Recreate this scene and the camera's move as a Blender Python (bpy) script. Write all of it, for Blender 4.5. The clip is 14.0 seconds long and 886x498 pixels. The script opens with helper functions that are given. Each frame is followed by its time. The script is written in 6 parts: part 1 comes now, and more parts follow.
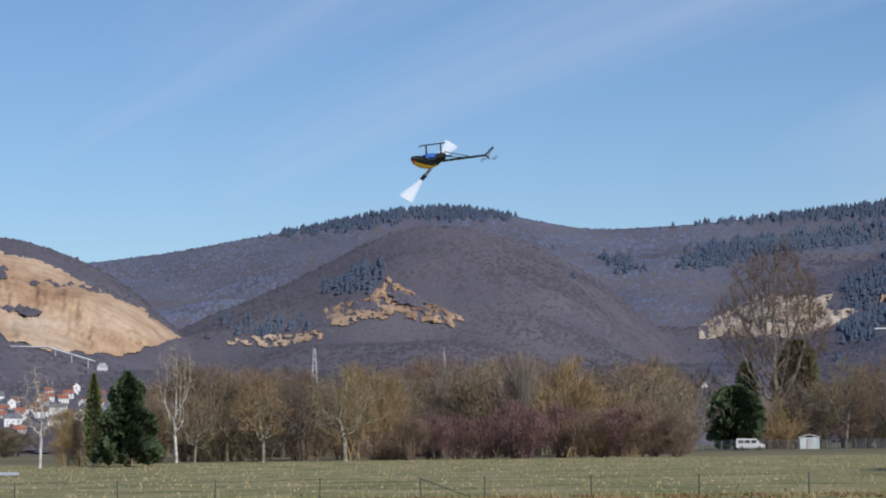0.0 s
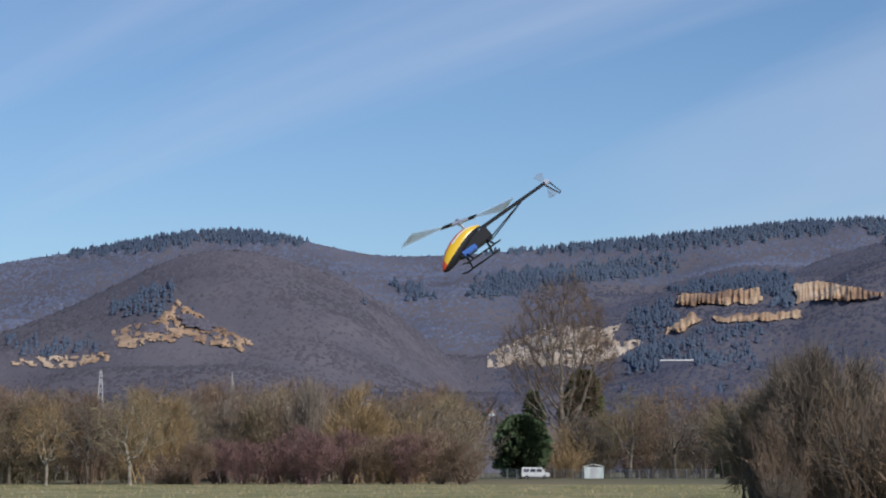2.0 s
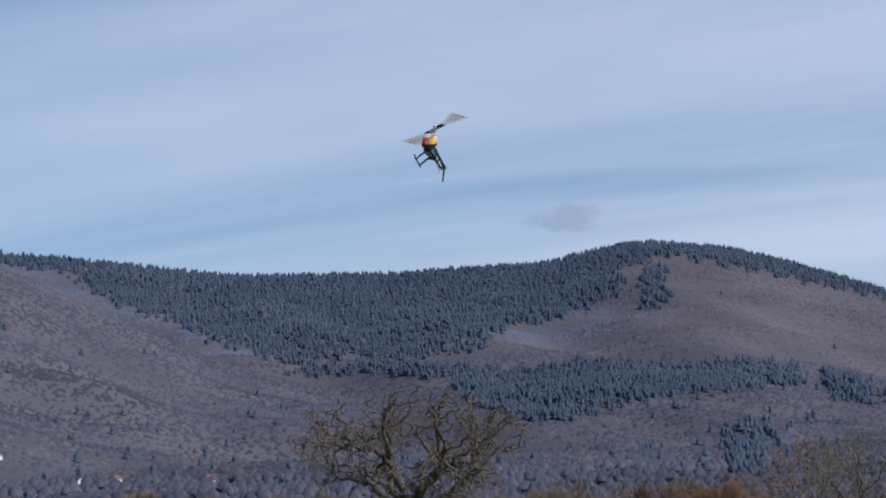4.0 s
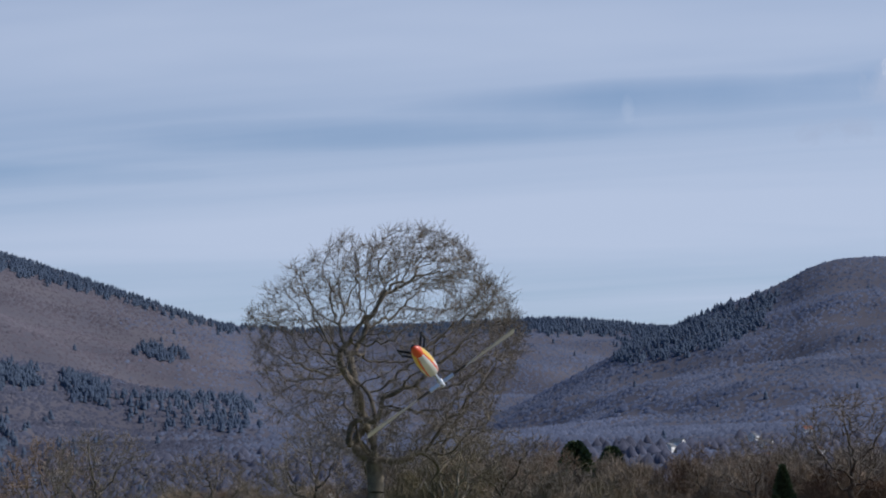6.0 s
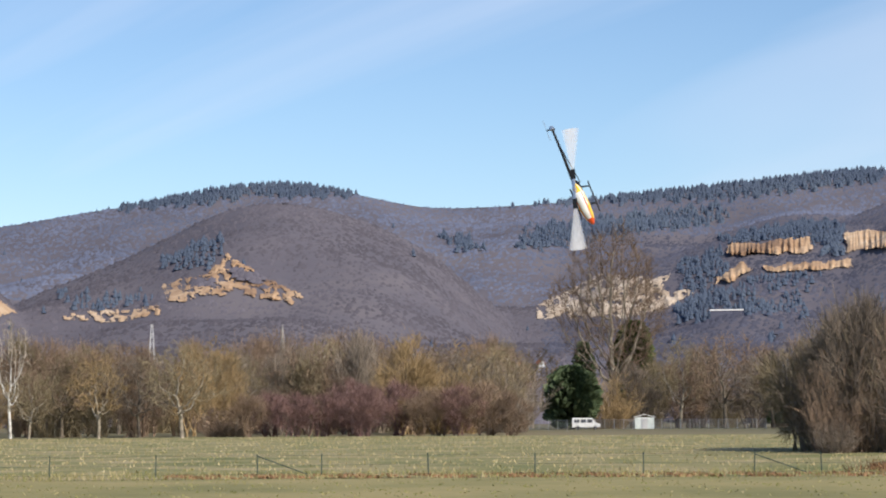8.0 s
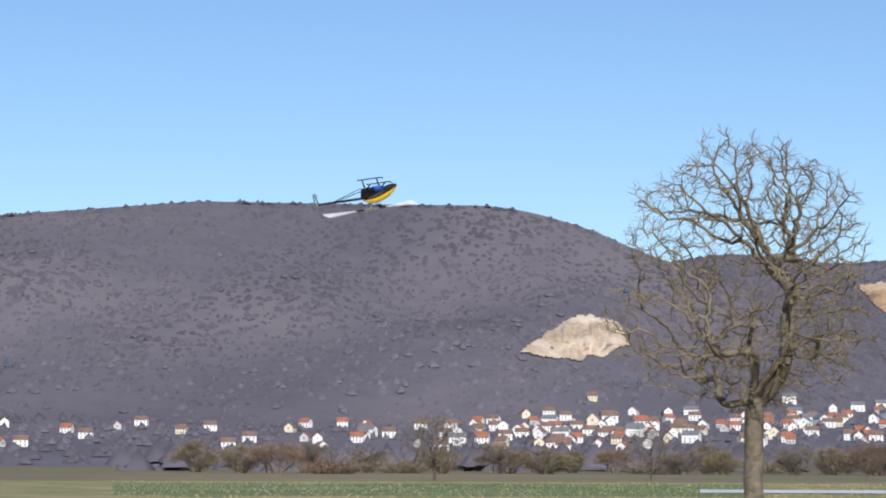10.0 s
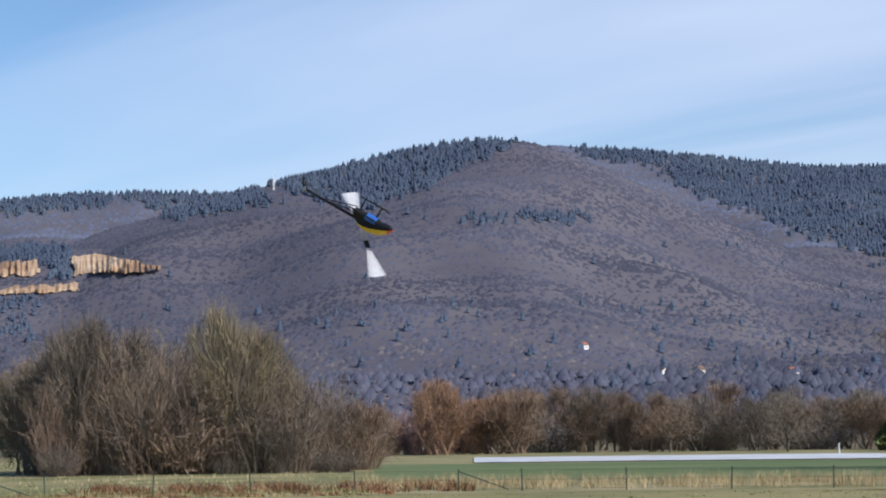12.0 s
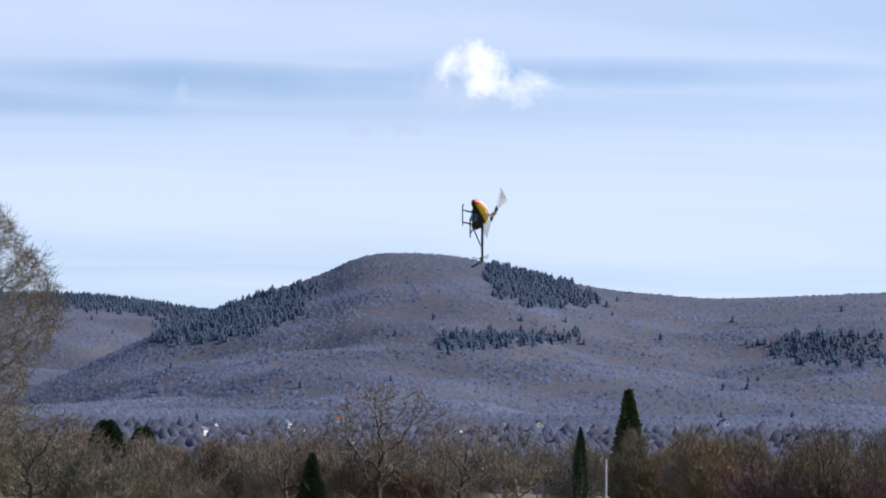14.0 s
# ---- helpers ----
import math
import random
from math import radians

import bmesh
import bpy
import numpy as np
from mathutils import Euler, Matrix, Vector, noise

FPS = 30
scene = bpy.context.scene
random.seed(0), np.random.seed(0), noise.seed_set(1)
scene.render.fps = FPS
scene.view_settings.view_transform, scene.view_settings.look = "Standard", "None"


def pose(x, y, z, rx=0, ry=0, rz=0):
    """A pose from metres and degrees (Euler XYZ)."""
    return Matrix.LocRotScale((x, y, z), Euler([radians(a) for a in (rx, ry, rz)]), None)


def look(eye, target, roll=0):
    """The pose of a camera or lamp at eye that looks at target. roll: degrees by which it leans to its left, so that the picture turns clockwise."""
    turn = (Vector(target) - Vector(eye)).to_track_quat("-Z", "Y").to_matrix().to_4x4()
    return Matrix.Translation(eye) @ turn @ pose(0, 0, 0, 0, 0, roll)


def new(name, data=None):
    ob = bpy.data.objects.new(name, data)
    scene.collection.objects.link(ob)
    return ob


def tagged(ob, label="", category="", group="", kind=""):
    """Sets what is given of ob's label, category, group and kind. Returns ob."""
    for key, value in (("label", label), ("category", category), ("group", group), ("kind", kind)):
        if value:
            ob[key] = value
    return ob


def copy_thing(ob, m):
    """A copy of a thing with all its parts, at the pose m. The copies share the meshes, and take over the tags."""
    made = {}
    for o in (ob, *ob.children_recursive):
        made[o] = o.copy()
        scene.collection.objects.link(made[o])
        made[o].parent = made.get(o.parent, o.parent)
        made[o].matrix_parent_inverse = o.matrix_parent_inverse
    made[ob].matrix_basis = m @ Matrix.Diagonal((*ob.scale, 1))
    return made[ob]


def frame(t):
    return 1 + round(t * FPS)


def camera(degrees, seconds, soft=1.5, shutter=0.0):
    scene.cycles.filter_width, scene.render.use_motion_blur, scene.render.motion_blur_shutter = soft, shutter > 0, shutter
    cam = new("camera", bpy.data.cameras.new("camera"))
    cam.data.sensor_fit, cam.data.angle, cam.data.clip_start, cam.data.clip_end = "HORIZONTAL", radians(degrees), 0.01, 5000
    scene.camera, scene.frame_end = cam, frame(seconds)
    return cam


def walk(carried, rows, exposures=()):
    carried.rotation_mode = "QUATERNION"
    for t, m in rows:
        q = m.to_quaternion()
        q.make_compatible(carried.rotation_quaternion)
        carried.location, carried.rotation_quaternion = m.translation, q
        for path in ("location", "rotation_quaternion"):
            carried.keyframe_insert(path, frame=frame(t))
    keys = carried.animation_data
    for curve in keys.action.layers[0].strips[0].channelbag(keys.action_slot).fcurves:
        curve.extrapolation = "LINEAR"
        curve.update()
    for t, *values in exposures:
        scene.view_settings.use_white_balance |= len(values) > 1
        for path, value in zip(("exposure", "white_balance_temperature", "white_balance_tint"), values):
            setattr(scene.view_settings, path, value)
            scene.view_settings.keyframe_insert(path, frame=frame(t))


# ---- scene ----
from mathutils import Quaternion

EYE = (0.0, 0.0, 2.2)


def aim(azimuth, height, lean):
    """The pose of the camera on its stand: degrees clockwise from +y, degrees above the level, degrees of lean."""
    a, h = radians(azimuth), radians(height)
    way = Vector((math.sin(a) * math.cos(h), math.cos(a) * math.cos(h), math.sin(h)))
    return look(EYE, Vector(EYE) + way * 100, lean)


def flown(x, y, z, qw, qx, qy, qz):
    """The pose of a thing in the air, from its place and its turn as a quaternion."""
    return Matrix.LocRotScale((x, y, z), Quaternion((qw, qx, qy, qz)), None)


cam = camera(22.0, 14.0, soft=2.0)
walk(cam, [
    (0, aim(-0.04, 4.80, -0.74)),
    (0.5, aim(0.21, 7.44, -0.71)),
    (1, aim(0.76, 8.97, -0.84)),
    (1.5, aim(3.27, 7.41, -0.73)),
    (2, aim(5.23, 5.42, 0.02)),
    (2.2, aim(8.52, 5.89, -0.17)),
    (2.7, aim(16.90, 6.60, -0.60)),
    (3.2, aim(25.40, 7.20, -1.00)),
    (3.75, aim(34.00, 7.20, -1.60)),
    (4.3, aim(42.18, 7.13, -2.10)),
    (4.5, aim(44.91, 7.66, -2.26)),
    (5, aim(51.89, 9.41, -2.49)),
    (5.5, aim(54.95, 8.65, -2.27)),
    (5.8, aim(56.04, 7.44, -1.47)),
    (6, aim(56.94, 6.45, -1.76)),
    (6.5, aim(48.34, 5.59, -2.43)),
    (6.7, aim(42.66, 5.18, -2.77)),
    (7, aim(31.87, 4.83, -2.95)),
    (7.2, aim(23.50, 4.52, -2.76)),
    (7.5, aim(11.58, 4.01, -1.69)),
    (8, aim(3.99, 4.21, -0.34)),
    (8.5, aim(4.50, 5.09, 0.20)),
    (9, aim(-6.24, 4.94, 0.66)),
    (9.2, aim(-11.56, 4.80, 0.42)),
    (9.45, aim(-17.20, 4.90, 0.30)),
    (9.8, aim(-22.60, 5.20, 0.20)),
    (10.2, aim(-24.00, 5.40, 0.20)),
    (10.6, aim(-19.00, 5.20, 0.40)),
    (11, aim(-7.00, 4.50, 0.60)),
    (11.3, aim(2.87, 4.13, 0.65)),
    (11.5, aim(10.27, 4.34, 0.38)),
    (12, aim(23.29, 4.62, -0.71)),
    (12.5, aim(34.92, 4.77, -0.54)),
    (13, aim(46.21, 4.92, -0.79)),
    (13.5, aim(57.25, 5.43, -0.19)),
    (14, aim(68.40, 5.94, 0.75)),
], exposures=[
    (0.0, 0.0, 6000, 12), (2.2, 0.0, 6000, 12), (4.3, 0.05, 5950, 12), (5.5, -0.1, 5900, 12), (6.2, -0.12, 5900, 12), (6.8, 0.17, 6100, 12), (7.5, 0.55, 6700, 12), (8.5, 0.52, 6450, 12), (9.2, 0.46, 6300, 12), (11.3, 0.42, 6100, 12), (12.0, 0.42, 6050, 12), (14.0, 0.46, 6000, 12)])

# ---- sky, sun ----
SUN_AZ, SUN_EL = 148.0, 36.0
world = bpy.data.worlds.new("sky")
scene.world = world
world.use_nodes = True
nt = world.node_tree
nt.nodes.clear()


def wnode(kind, **values):
    n = nt.nodes.new(kind)
    for k, v in values.items():
        n.inputs[k].default_value = v
    return n


wout = wnode("ShaderNodeOutputWorld")
wback = wnode("ShaderNodeBackground", Strength=0.088)
sky = nt.nodes.new("ShaderNodeTexSky")
sky.sky_type, sky.sun_disc = "NISHITA", False
sky.sun_elevation, sky.sun_rotation = radians(SUN_EL), radians(SUN_AZ)
sky.air_density, sky.dust_density, sky.ozone_density = 1.0, 0.1, 5.0
wcoord = nt.nodes.new("ShaderNodeTexCoord")


def wmath(op, a, b=None, c=None, clamp=False):
    n = nt.nodes.new("ShaderNodeMath")
    n.operation, n.use_clamp = op, clamp
    for i, v in enumerate((a, b, c)):
        if v is None:
            continue
        if isinstance(v, (int, float)):
            n.inputs[i].default_value = v
        else:
            nt.links.new(v, n.inputs[i])
    return n.outputs[0]


sep = nt.nodes.new("ShaderNodeSeparateXYZ")
nt.links.new(wcoord.outputs["Generated"], sep.inputs[0])
wx, wy, wz = sep.outputs
# high cirrus: noise on a sheet far overhead, drawn out along the wind
up = wmath("ADD", wmath("MAXIMUM", wz, 0.0), 0.10)
u = wmath("DIVIDE", wx, up)
v = wmath("DIVIDE", wy, up)
comb = nt.nodes.new("ShaderNodeCombineXYZ")
nt.links.new(u, comb.inputs[0])
nt.links.new(v, comb.inputs[1])
mapn = nt.nodes.new("ShaderNodeMapping")
mapn.vector_type = "TEXTURE"
mapn.inputs["Rotation"].default_value = (0, 0, radians(118))
mapn.inputs["Scale"].default_value = (6.0, 1.25, 1)
mapn.inputs["Location"].default_value = (0.35, 0.62, 0)
nt.links.new(comb.outputs[0], mapn.inputs[0])
n1 = wnode("ShaderNodeTexNoise", Scale=1.1, Detail=5.0, Roughness=0.52, Distortion=0.5)
nt.links.new(mapn.outputs[0], n1.inputs["Vector"])
# cover grows towards the south
cover = wmath("SUBTRACT", wmath("MULTIPLY", wx, 0.34), 0.025)
cir = wmath("MULTIPLY", wmath("SUBTRACT", wmath("ADD", n1.outputs[0], cover), 0.47), 2.6, clamp=True)
cir = wmath("MULTIPLY", cir, 0.85)


def puff(azimuth, height, wide, tall, seed, thick, rag=5.5):
    """A small cloud: its share of the sky in that direction, with a ragged rim."""
    a, h = radians(azimuth), radians(height)
    d = Vector((math.sin(a) * math.cos(h), math.cos(a) * math.cos(h), math.sin(h)))
    r = Vector((math.cos(a), -math.sin(a), 0))
    t = r.cross(d)

    def along(axis, size):
        s = wmath("ADD", wmath("ADD", wmath("MULTIPLY", wx, axis.x), wmath("MULTIPLY", wy, axis.y)), wmath("MULTIPLY", wz, axis.z))
        s = wmath("DIVIDE", s, math.tan(radians(size)))
        return wmath("MULTIPLY", s, s)
    nz = wnode("ShaderNodeTexNoise", Scale=42.0 + seed, Detail=6.0, Roughness=0.62, Distortion=0.4)
    nt.links.new(wcoord.outputs["Generated"], nz.inputs["Vector"])
    front = wmath("GREATER_THAN", wmath("ADD", wmath("ADD", wmath("MULTIPLY", wx, d.x), wmath("MULTIPLY", wy, d.y)), wmath("MULTIPLY", wz, d.z)), 0.5)
    body = wmath("SUBTRACT", 0.9, wmath("ADD", along(r, wide), along(t, tall)))
    body = wmath("ADD", body, wmath("MULTIPLY", wmath("SUBTRACT", nz.outputs[0], 0.52), rag))
    return wmath("MULTIPLY", wmath("MULTIPLY", wmath("MULTIPLY", body, 0.9, clamp=True), front), thick)


def wmix(fac, a, b):
    n = nt.nodes.new("ShaderNodeMix")
    n.data_type = "RGBA"
    nt.links.new(fac, n.inputs[0])
    for i, c in ((6, a), (7, b)):
        if isinstance(c, tuple):
            n.inputs[i].default_value = c
        else:
            nt.links.new(c, n.inputs[i])
    return n.outputs[2]


# lanes of clear sky between the veils
for a, h, wide, high, thick in ((44.0, 8.5, 8.0, 0.45, 0.5), (54.5, 9.4, 8.0, 0.5, 0.5), (63.0, 10.05, 8.0, 0.55, 0.6), (73.0, 10.4, 8.0, 0.5, 0.6)):
    cir = wmath("MULTIPLY", cir, wmath("SUBTRACT", 1.0, puff(a, h, wide, high, -38, thick, 1.6)))
colour = wmix(cir, sky.outputs[0], (6.6, 7.2, 8.4, 1))
colour = wmix(puff(41.0, 7.75, 1.1, 0.42, 9, 0.7), colour, (3.4, 4.1, 5.5, 1))
colour = wmix(puff(61.75, 9.8, 0.2, 0.45, 9, 0.2, 4.0), colour, (7.6, 8.0, 8.8, 1))
colour = wmix(puff(66.7, 9.0, 1.2, 0.40, 5, 0.6), colour, (4.8, 5.5, 6.8, 1))
colour = wmix(puff(68.6, 10.1, 1.3, 0.8, 1, 0.75), colour, (5.2, 5.9, 7.2, 1))
colour = wmix(puff(69.3, 10.5, 1.1, 0.65, 1, 0.95), colour, (9.2, 9.2, 9.3, 1))
colour = wmix(puff(70.5, 10.0, 1.2, 0.5, 1, 0.7), colour, (8.6, 8.7, 9.0, 1))
nt.links.new(colour, wback.inputs[0])
nt.links.new(wback.outputs[0], wout.inputs[0])

sun = new("sun", bpy.data.lights.new("sun", "SUN"))
sun.data.energy, sun.data.angle, sun.data.color = 3.7, radians(0.6), (1.0, 0.93, 0.82)
sa, se = radians(SUN_AZ), radians(SUN_EL)
sun.matrix_world = look((0, 0, 300), Vector((0, 0, 300)) - Vector((math.sin(sa) * math.cos(se), math.cos(sa) * math.cos(se), math.sin(se))))


# ---- materials ----
def material(name, stops, scale=1.0, rough=0.8, bump=0.0, fine=8.0, metal=0.0, island=0.0, stretch=(1, 1, 1), spec=0.3):
    """Noise at two scales runs through the colour stops; island: how far pieces of one mesh vary in lightness."""
    m = bpy.data.materials.new(name)
    m.use_nodes = True
    t = m.node_tree
    b = t.nodes["Principled BSDF"]
    b.inputs["Roughness"].default_value, b.inputs["Metallic"].default_value = rough, metal
    b.inputs["Specular IOR Level"].default_value = spec
    co = t.nodes.new("ShaderNodeTexCoord")
    mp = t.nodes.new("ShaderNodeMapping")
    mp.inputs["Scale"].default_value = stretch
    t.links.new(co.outputs["Object"], mp.inputs[0])
    big = t.nodes.new("ShaderNodeTexNoise")
    big.inputs["Scale"].default_value, big.inputs["Detail"].default_value = scale, 4.0
    small = t.nodes.new("ShaderNodeTexNoise")
    small.inputs["Scale"].default_value, small.inputs["Detail"].default_value = scale * fine, 3.0
    for n in (big, small):
        t.links.new(mp.outputs[0], n.inputs["Vector"])
    mix = t.nodes.new("ShaderNodeMath")
    mix.operation = "MULTIPLY_ADD"
    t.links.new(small.outputs[0], mix.inputs[0])
    mix.inputs[1].default_value = 0.45
    half = t.nodes.new("ShaderNodeMath")
    half.operation = "MULTIPLY_ADD"
    t.links.new(big.outputs[0], half.inputs[0])
    half.inputs[1].default_value, half.inputs[2].default_value = 1.3, -0.375
    t.links.new(half.outputs[0], mix.inputs[2])
    last = mix.outputs[0]
    if island:
        geo = t.nodes.new("ShaderNodeNewGeometry")
        obi = t.nodes.new("ShaderNodeObjectInfo")
        both = t.nodes.new("ShaderNodeMath")
        both.operation = "ADD"
        t.links.new(geo.outputs["Random Per Island"], both.inputs[0])
        t.links.new(obi.outputs["Random"], both.inputs[1])
        more = t.nodes.new("ShaderNodeMath")
        more.operation = "MULTIPLY_ADD"
        t.links.new(both.outputs[0], more.inputs[0])
        more.inputs[1].default_value = island
        shift = t.nodes.new("ShaderNodeMath")
        shift.operation = "SUBTRACT"
        t.links.new(last, shift.inputs[0])
        shift.inputs[1].default_value = island
        t.links.new(shift.outputs[0], more.inputs[2])
        last = more.outputs[0]
    ramp = t.nodes.new("ShaderNodeValToRGB")
    el = ramp.color_ramp.elements
    while len(el) < len(stops):
        el.new(0.5)
    for i, c in enumerate(stops):
        el[i].position = 0.25 + 0.5 * i / max(1, len(stops) - 1)
        el[i].color = (*c, 1)
    t.links.new(last, ramp.inputs[0])
    t.links.new(ramp.outputs[0], b.inputs["Base Color"])
    if bump:
        bp = t.nodes.new("ShaderNodeBump")
        bp.inputs["Strength"].default_value = bump
        t.links.new(mix.outputs[0], bp.inputs["Height"])
        t.links.new(bp.outputs[0], b.inputs["Normal"])
    return m


# Leaf litter, tinted with the same painted haze as the crowns over it.
M_LITTER_HAZE = material("hazed_litter_slope", [(0.085, 0.080, 0.100), (0.105, 0.097, 0.117), (0.13, 0.117, 0.13)], 0.006, 0.95, 0.3, 12)


def wood_mat(name, c):
    return material(name, [tuple(v * 0.78 for v in c), c, tuple(v * 1.25 for v in c)], 0.005, 0.95, 0, 9, island=0.14, spec=0.05)


# Grey, brown and tan twig colours, each with distance haze mixed in as blue.
M_WOOD_GREY_HAZE = wood_mat("bare_woodland_grey_haze", (0.088, 0.091, 0.124))
M_WOOD_BROWN_HAZE = wood_mat("bare_woodland_brown_haze", (0.106, 0.098, 0.117))
# Farther hills: aerial haze put into the twig colour as a stronger blue.
M_WOOD_HAZE_BLUE = wood_mat("bare_woodland_haze_blue", (0.116, 0.132, 0.19))
M_SCRUB = wood_mat("pale_scrub", (0.135, 0.122, 0.125))
M_WOOD_TAN_HAZE = wood_mat("bare_woodland_tan_haze", (0.122, 0.108, 0.126))
# Spruce green lightened and shifted to blue: distance haze painted in.
M_CONIFER_HAZE = material("spruce_wood", [(0.065, 0.086, 0.128), (0.077, 0.100, 0.143), (0.090, 0.115, 0.155)], 0.006, 0.95, 0, 6, island=0.2, spec=0.05)
M_ROCK = material("porphyry_rock", [(0.20, 0.125, 0.08), (0.36, 0.23, 0.135), (0.48, 0.34, 0.22), (0.56, 0.44, 0.32)], 0.011, 0.9, 0.6, 9, stretch=(1, 1, 0.45))
M_ROCK_WHITE = material("pale_quarry_rock", [(0.30, 0.23, 0.165), (0.46, 0.37, 0.28), (0.60, 0.51, 0.41)], 0.03, 0.9, 0.6, 9, stretch=(1, 1, 0.45))
M_FIELD = material("winter_grass_field", [(0.115, 0.13, 0.042), (0.185, 0.178, 0.068), (0.25, 0.215, 0.10), (0.32, 0.265, 0.145)], 0.16, 0.95, 0.4, 11)
M_MOWN = material("mown_grass", [(0.17, 0.16, 0.06), (0.24, 0.21, 0.085), (0.29, 0.24, 0.105)], 0.12, 0.95, 0.3, 14)
M_WHEAT = material("young_wheat_field", [(0.075, 0.115, 0.035), (0.105, 0.145, 0.05), (0.14, 0.17, 0.07)], 0.05, 0.95, 0.3, 14)
M_FOIL = material("white_field_foil", [(0.42, 0.42, 0.43), (0.55, 0.55, 0.55), (0.66, 0.66, 0.65)], 0.3, 0.45, 0.5, 6)
M_SOIL = material("ploughed_soil", [(0.12, 0.07, 0.045), (0.17, 0.10, 0.065), (0.22, 0.14, 0.09)], 0.4, 0.95, 0.8, 8)
M_PLAIN = material("plain", [(0.10, 0.10, 0.05), (0.15, 0.13, 0.07), (0.2, 0.16, 0.09)], 0.01, 0.95, 0, 9)


# ---- helpers for building ----
def mesh_from(name, verts, faces, mats, index=None, smooth=False):
    me = bpy.data.meshes.new(name)
    me.from_pydata(verts, [], faces)
    for m in mats:
        me.materials.append(m)
    if index is not None:
        me.polygons.foreach_set("material_index", np.array(index, dtype=np.int32))
    if smooth:
        me.polygons.foreach_set("use_smooth", np.ones(len(me.polygons), dtype=bool))
    me.update()
    return me


def part(name, bm, mat, parent, label="", smooth=False):
    """Links a bmesh as one mesh object under a thing or a part."""
    me = bpy.data.meshes.new(name)
    bm.to_mesh(me)
    bm.free()
    for m in (mat if isinstance(mat, (list, tuple)) else [mat]):
        me.materials.append(m)
    if smooth:
        me.polygons.foreach_set("use_smooth", np.ones(len(me.polygons), dtype=bool))
    ob = new(name, me)
    ob.parent = parent
    return tagged(ob, label)


def part_mesh(name, me, parent, label=""):
    ob = new(name, me)
    ob.parent = parent
    return tagged(ob, label)


def box_bm(x0, x1, y0, y1, z0, z1, bevel=0.0):
    bm = bmesh.new()
    bmesh.ops.create_cube(bm, size=1.0)
    for v in bm.verts:
        v.co = Vector((x0 + (v.co.x + 0.5) * (x1 - x0), y0 + (v.co.y + 0.5) * (y1 - y0), z0 + (v.co.z + 0.5) * (z1 - z0)))
    if bevel:
        bmesh.ops.bevel(bm, geom=bm.edges[:], offset=bevel, segments=2, affect="EDGES")
    return bm


def rod_bm(a, b, r0, r1=None, sides=8, bm=None):
    """A tapered rod from a to b."""
    bm = bm or bmesh.new()
    a, b = Vector(a), Vector(b)
    d = b - a
    q = d.to_track_quat("Z", "Y").to_matrix().to_4x4()
    bmesh.ops.create_cone(bm, cap_ends=True, segments=sides, radius1=r0, radius2=r0 if r1 is None else r1, depth=d.length,
                          matrix=Matrix.Translation((a + b) / 2) @ q)
    return bm


def at(azimuth, dist, z=0.0):
    a = radians(azimuth)
    return Vector((dist * math.sin(a), dist * math.cos(a), z))


def tall(dist, top):
    """The height of a thing at that distance whose top stands that many degrees above the level of the eye."""
    return EYE[2] + dist * math.tan(radians(top))


